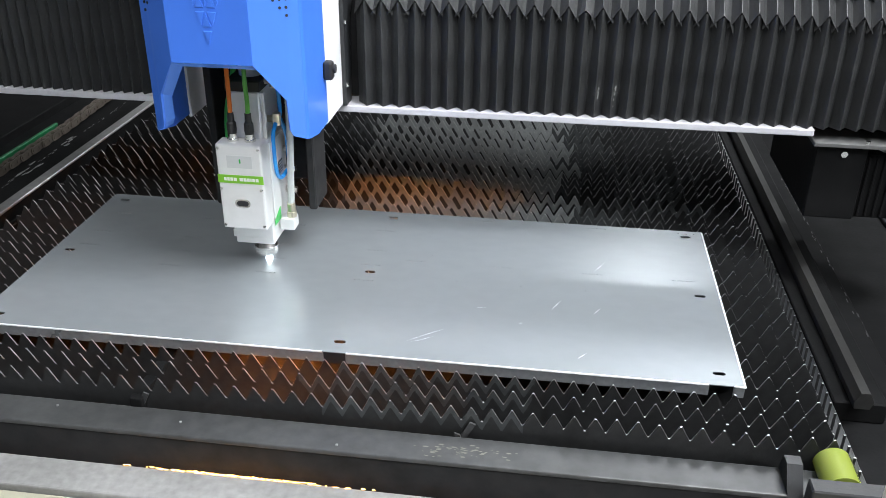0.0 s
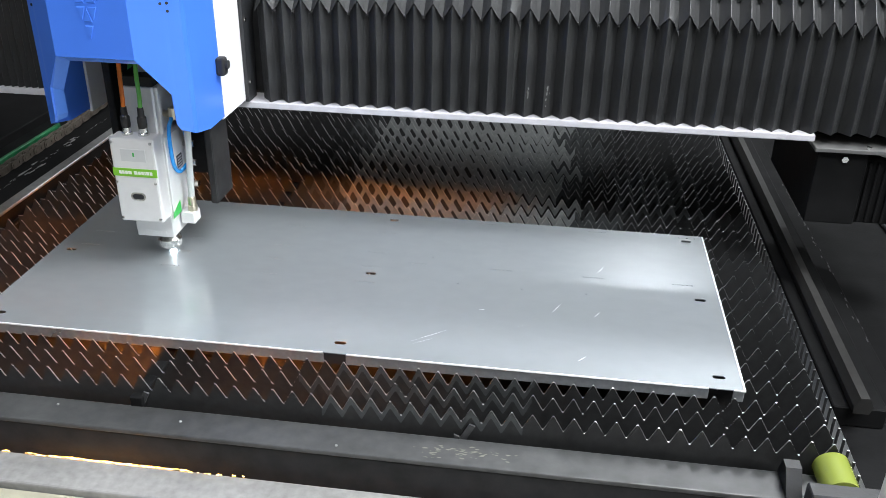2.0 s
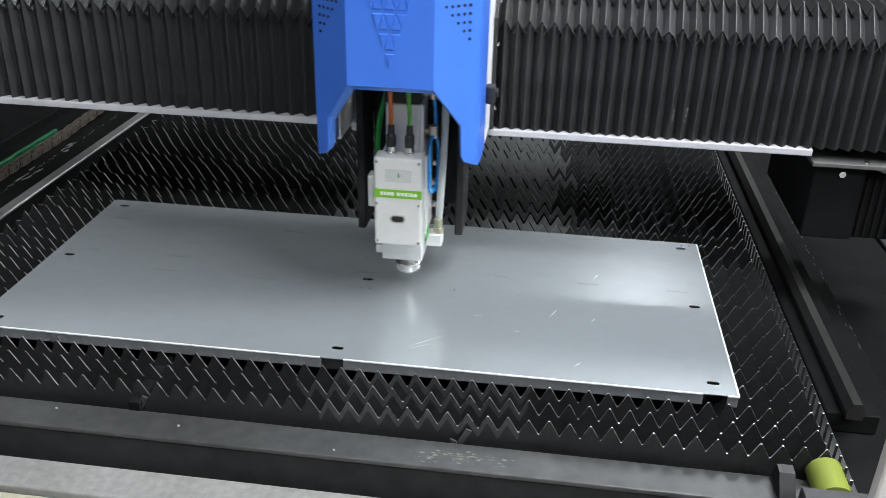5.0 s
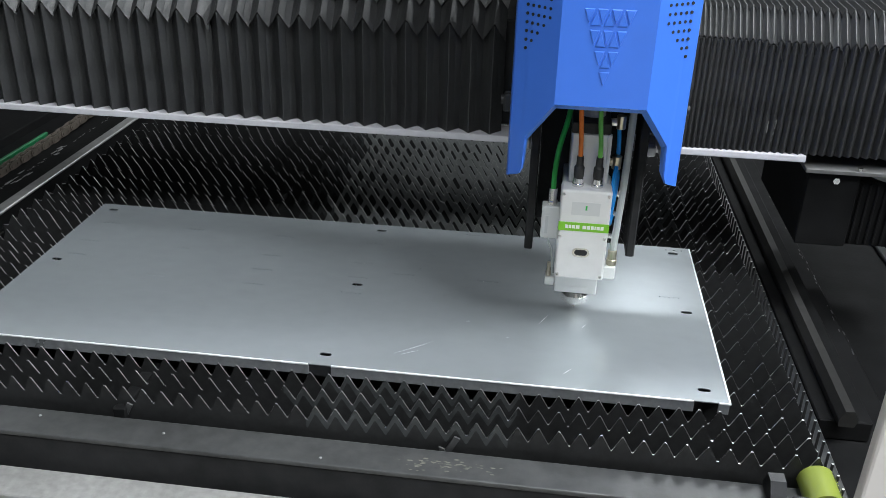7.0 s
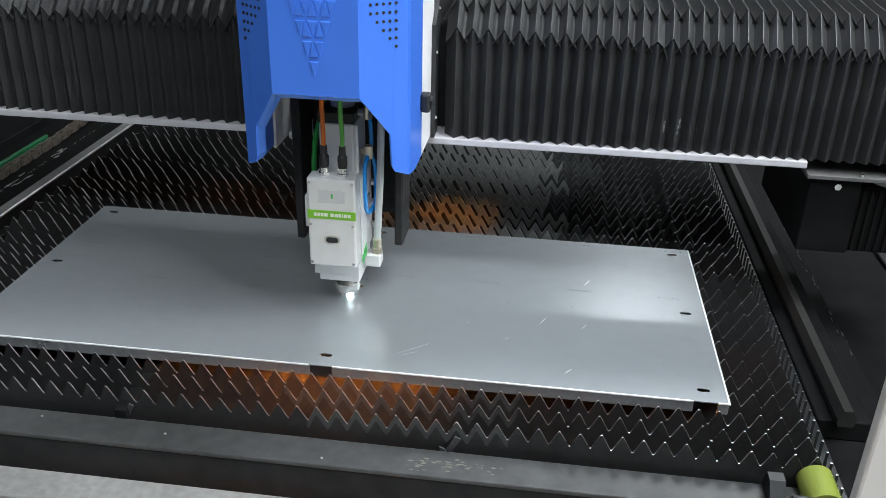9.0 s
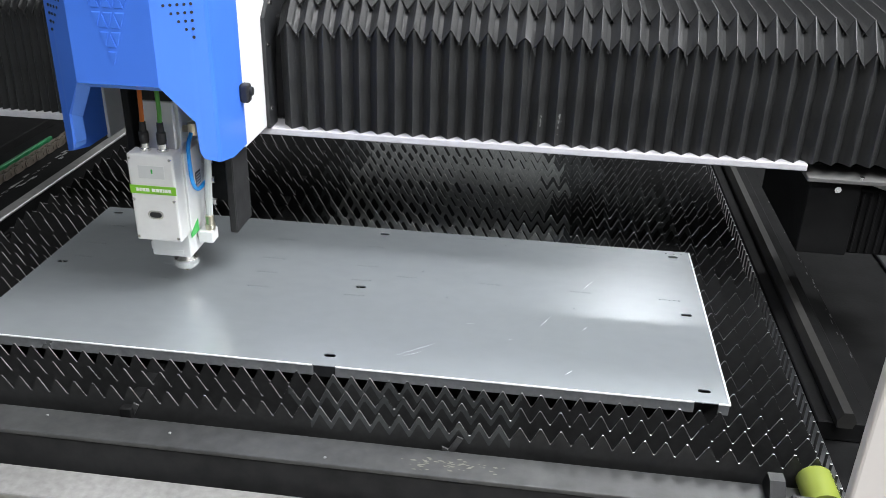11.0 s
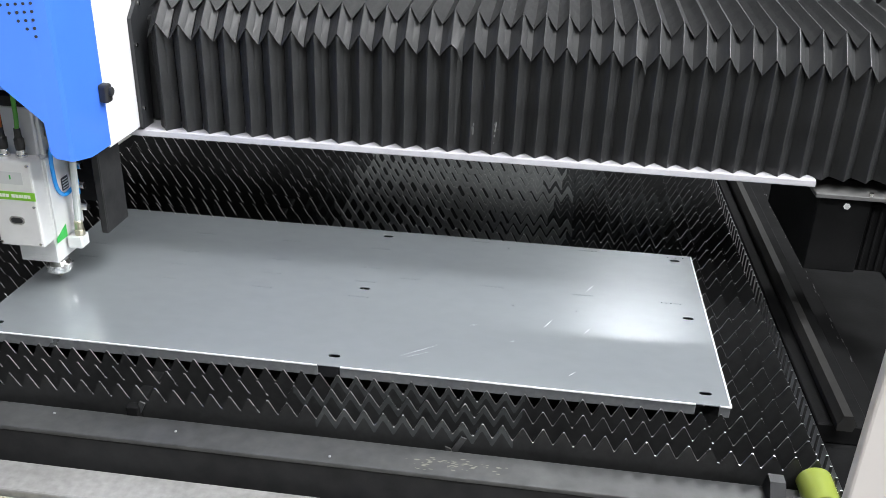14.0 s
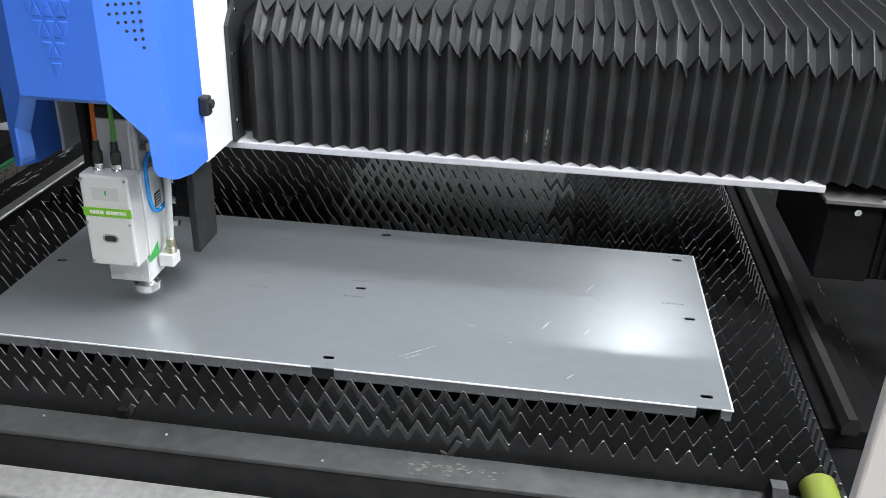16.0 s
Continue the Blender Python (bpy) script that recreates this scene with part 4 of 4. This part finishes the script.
def spark_burst():
    """Sparks thrown flat over the sheet when the beam pierces badly."""
    s = thing("spark_burst", "yellow burst of sparks thrown across the metal sheet", "sparks")
    rng = random.Random(6)
    for k in range(150):
        bm = bmesh.new()
        a, r0 = rng.uniform(0, 6.283), 0.02 + 0.16 * rng.random() ** 1.5
        ln, rise = rng.uniform(0.02, 0.075), rng.uniform(0.0, 0.30)
        p = Vector((r0 * math.cos(a), r0 * math.sin(a), 0.004 + r0 * rise))
        q = Vector(((r0 + ln) * math.cos(a), (r0 + ln) * math.sin(a), 0.004 + (r0 + ln) * rise))
        add_cyl(bm, p, q, 0.0011, 0.0004, 5)
        part("spark", bm, SPARK_HOT, s)
    bm = bmesh.new()
    n = 26
    rim_pts = [bm.verts.new(((0.05 + 0.05 * rng.random()) * math.cos(6.283 * i / n), (0.035 + 0.04 * rng.random()) * math.sin(6.283 * i / n), 0.004)) for i in range(n)]
    top = bm.verts.new((0, 0, 0.03))
    low = bm.verts.new((0, 0, 0.003))
    for i in range(n):
        bm.faces.new((rim_pts[i], rim_pts[(i + 1) % n], top))
        bm.faces.new((rim_pts[(i + 1) % n], rim_pts[i], low))
    part("burst_core", bm, SPARK_HOT, s, "white-hot core of the burst")
    return s


def stray_sparks():
    s = thing("stray_sparks", "thin orange sparks skimming over the metal sheet", "sparks")
    for x0, x1, y0, y1, z in ((0.015, 0.115, -0.004, 0.004, 0.012), (0.030, 0.125, 0.008, 0.020, 0.010), (-0.07, -0.03, 0.0, 0.002, 0.012), (-0.11, -0.05, 0.02, 0.012, 0.020), (-0.10, -0.06, -0.02, -0.012, 0.016)):
        bm = bmesh.new()
        add_cyl(bm, (x0, y0, z * 0.5), (x1, y1, z), 0.0009, 0.0004, 5)
        part("spark", bm, SPARK_YELLOW, s)
    return s


def flung_sparks():
    s = thing("flung_sparks", "two thin orange sparks flung forward over the sheet edge", "sparks")
    for (x0, y0, z0), (x1, y1, z1) in (((-1.0, 0.138, 0.004), (-0.981, -0.076, 0.014)), ((-0.694, -0.085, 0.029), (-0.535, -0.193, 0.029))):
        bm = bmesh.new()
        add_cyl(bm, (x0, y0, z0), (x1, y1, z1), 0.0007, 0.0010, 5)
        part("spark", bm, SPARK_YELLOW, s)
    return s


FLUNG = flung_sparks()
ARC, STREAM, HEAVY_STREAM, SILL_GLINTS, BURST, STRAY = laser_arc(), spark_stream(), spark_stream(7), sill_glints(), spark_burst(), stray_sparks()

# ---------------------------------------------------------------- movement
HEAD_ROWS = [  # seconds, place along the gantry, lift
    (0, -0.789, 0), (0.3, -0.789, 0), (0.4, -0.817, 0.02), (0.5, -0.873, 0.02), (0.62, -0.935, 0.012), (0.75, -0.941, 0), (1.0, -0.941, 0), (1.25, -0.947, 0), (1.5, -0.961, 0),
    (2.0, -0.972, 0), (2.2, -0.980, 0.0), (2.35, -1.045, 0.02), (2.5, -1.121, 0.006), (2.65, -1.127, 0), (3.0, -1.129, 0), (3.5, -1.139, 0), (4.0, -1.152, 0), (4.1, -1.153, 0),
    (4.2, -1.146, 0.01), (4.7, -0.80, 0.02), (5.2, -0.42, 0.015), (5.5, -0.345, 0), (6.3, -0.331, 0), (6.4, -0.315, 0.01), (6.5, -0.278, 0.004), (6.6, -0.25, 0), (6.75, -0.230, 0),
    (7.0, -0.222, 0), (7.1, -0.25, 0.008), (7.2, -0.322, 0.018), (7.3, -0.405, 0.02), (7.4, -0.483, 0.016), (7.5, -0.535, 0.005), (7.6, -0.539, 0), (8.0, -0.536, 0), (8.1, -0.56, 0.01),
    (8.2, -0.586, 0.006), (8.3, -0.589, 0), (8.5, -0.590, 0), (9.0, -0.606, 0), (9.2, -0.609, 0), (9.6, -0.62, 0), (10.2, -0.77, 0.02), (10.6, -0.80, 0), (11.0, -0.90, 0.02),
    (11.3, -0.942, 0.004), (11.5, -0.946, 0), (12.0, -0.967, 0), (12.25, -0.974, 0), (12.38, -1.005, 0.018), (12.5, -1.062, 0.02), (12.6, -1.104, 0.008), (12.7, -1.112, 0), (13.0, -1.118, 0),
    (13.5, -1.139, 0), (13.75, -1.142, 0), (13.87, -1.134, 0.012), (14.0, -1.126, 0.010), (14.15, -1.128, 0.004), (14.25, -1.130, 0), (14.5, -1.136, 0), (14.6, -1.118, 0.012), (14.7, -1.066, 0.02),
    (14.8, -1.018, 0.010), (14.9, -1.010, 0), (15.2, -1.004, 0), (15.5, -0.989, 0), (15.62, -0.952, 0.010), (15.75, -0.940, 0), (15.9, -0.937, 0), (16.0, -0.933, 0.013)]
GANTRY_ROWS = [(0, 0.275), (4.2, 0.275), (4.7, 0.260), (5.3, 0.238), (7.0, 0.238), (8.0, 0.239), (8.2, 0.217), (9.2, 0.217), (11.3, 0.219), (13.5, 0.220), (13.8, 0.219), (13.93, 0.180),
               (14.1, 0.167), (14.5, 0.165), (14.8, 0.161), (15.5, 0.159), (15.62, 0.147), (15.8, 0.141), (16.0, 0.137)]
LASER_ON = [(-1, 0.33), (0.88, 2.18), (2.74, 4.10), (5.55, 6.36), (6.78, 6.97), (7.75, 7.98), (8.45, 9.6), (10.62, 10.8), (11.42, 12.3), (12.9, 13.82), (14.28, 14.45), (15.05, 15.24),
            (15.42, 15.56), (15.77, 15.93)]


def at_time(rows, t, col=1):
    for a, b in zip(rows, rows[1:]):
        if t <= b[0]:
            u = max(0.0, (t - a[0]) / (b[0] - a[0]))
            u = u * u * (3 - 2 * u)
            return a[col] + u * (b[col] - a[col])
    return rows[-1][col]


def fold_place(side, i, hx):
    """Where pleat i sits when the carriage stands at hx: the pleats are pulled open unevenly."""
    edge, end = hx + side * 0.147, (0.40 if side == 1 else -1.69)
    span = end - edge
    k = float(np.interp(abs(span), [0.53, 0.86, 1.18, 1.37], [-0.38, 0.14, 0.0, 0.08]))
    u = (i + 0.5) / N_FOLDS
    return edge + span * (u + k * u * (1 - u))


def motions():
    times = sorted({r[0] for r in HEAD_ROWS} | {r[0] for r in GANTRY_ROWS})
    g_rows = [(t, pose(0, at_time(GANTRY_ROWS, t), 0)) for t in sorted({r[0] for r in GANTRY_ROWS})]
    for ob in (GANTRY, BEL_R, BEL_L):
        walk(ob, g_rows)
    walk(CARRIAGE, [(t, pose(at_time(HEAD_ROWS, t), at_time(GANTRY_ROWS, t), NZ)) for t in times])
    walk(HEAD, [(t, pose(at_time(HEAD_ROWS, t), at_time(GANTRY_ROWS, t), NZ + at_time(HEAD_ROWS, t, 2))) for t in times])
    head_times = [r[0] for r in HEAD_ROWS]
    for side in (1, -1):
        for i, f in enumerate(FOLDS[side]):
            walk(f, [(t, pose(fold_place(side, i, at_time(HEAD_ROWS, t)), BY, 0)) for t in head_times])
    marks = set(times)
    for a, b in LASER_ON:
        marks |= {q for q in (a - 0.034, a, b, b + 0.034) if 0 <= q <= 16}
    marks = sorted(marks)
    arc, stream, heavy, sill = [], [], [], []
    for t in marks:
        on = any(a - 0.001 <= t <= b + 0.001 for a, b in LASER_ON)
        x, y = at_time(HEAD_ROWS, t) + 0.003, at_time(GANTRY_ROWS, t)
        arc.append((t, pose(x, y, 0.9015 if on else 0.925 + at_time(HEAD_ROWS, t, 2))))
        stream.append((t, pose(x, y, 0.880 if on else 0.30)))
        heavy.append((t, pose(x + 0.09, y, 0.880 if on and x < -0.88 else 0.30)))
        sill.append((t, pose(x, 0, 0 if on and x < -0.7 else -0.40)))
    walk(SILL_GLINTS, sill)
    for ob, a, b in ((BURST, 13.06, 13.14), (STRAY, 2.97, 3.04)):
        x, y = at_time(HEAD_ROWS, a) + 0.003, at_time(GANTRY_ROWS, a)
        up, down = pose(x, y, 0.901), pose(x, y, -0.002)
        walk(ob, [(0, down), (a - 0.034, down), (a, up), (b, up), (b + 0.034, down), (16, down)])
    up, down = pose(0, 0, 0.901), pose(0, 0, -0.003)
    walk(FLUNG, [(0, down), (14.936, down), (14.97, up), (15.03, up), (15.064, down), (16, down)])
    walk(ARC, arc)
    walk(STREAM, stream)
    walk(HEAVY_STREAM, heavy)


motions()
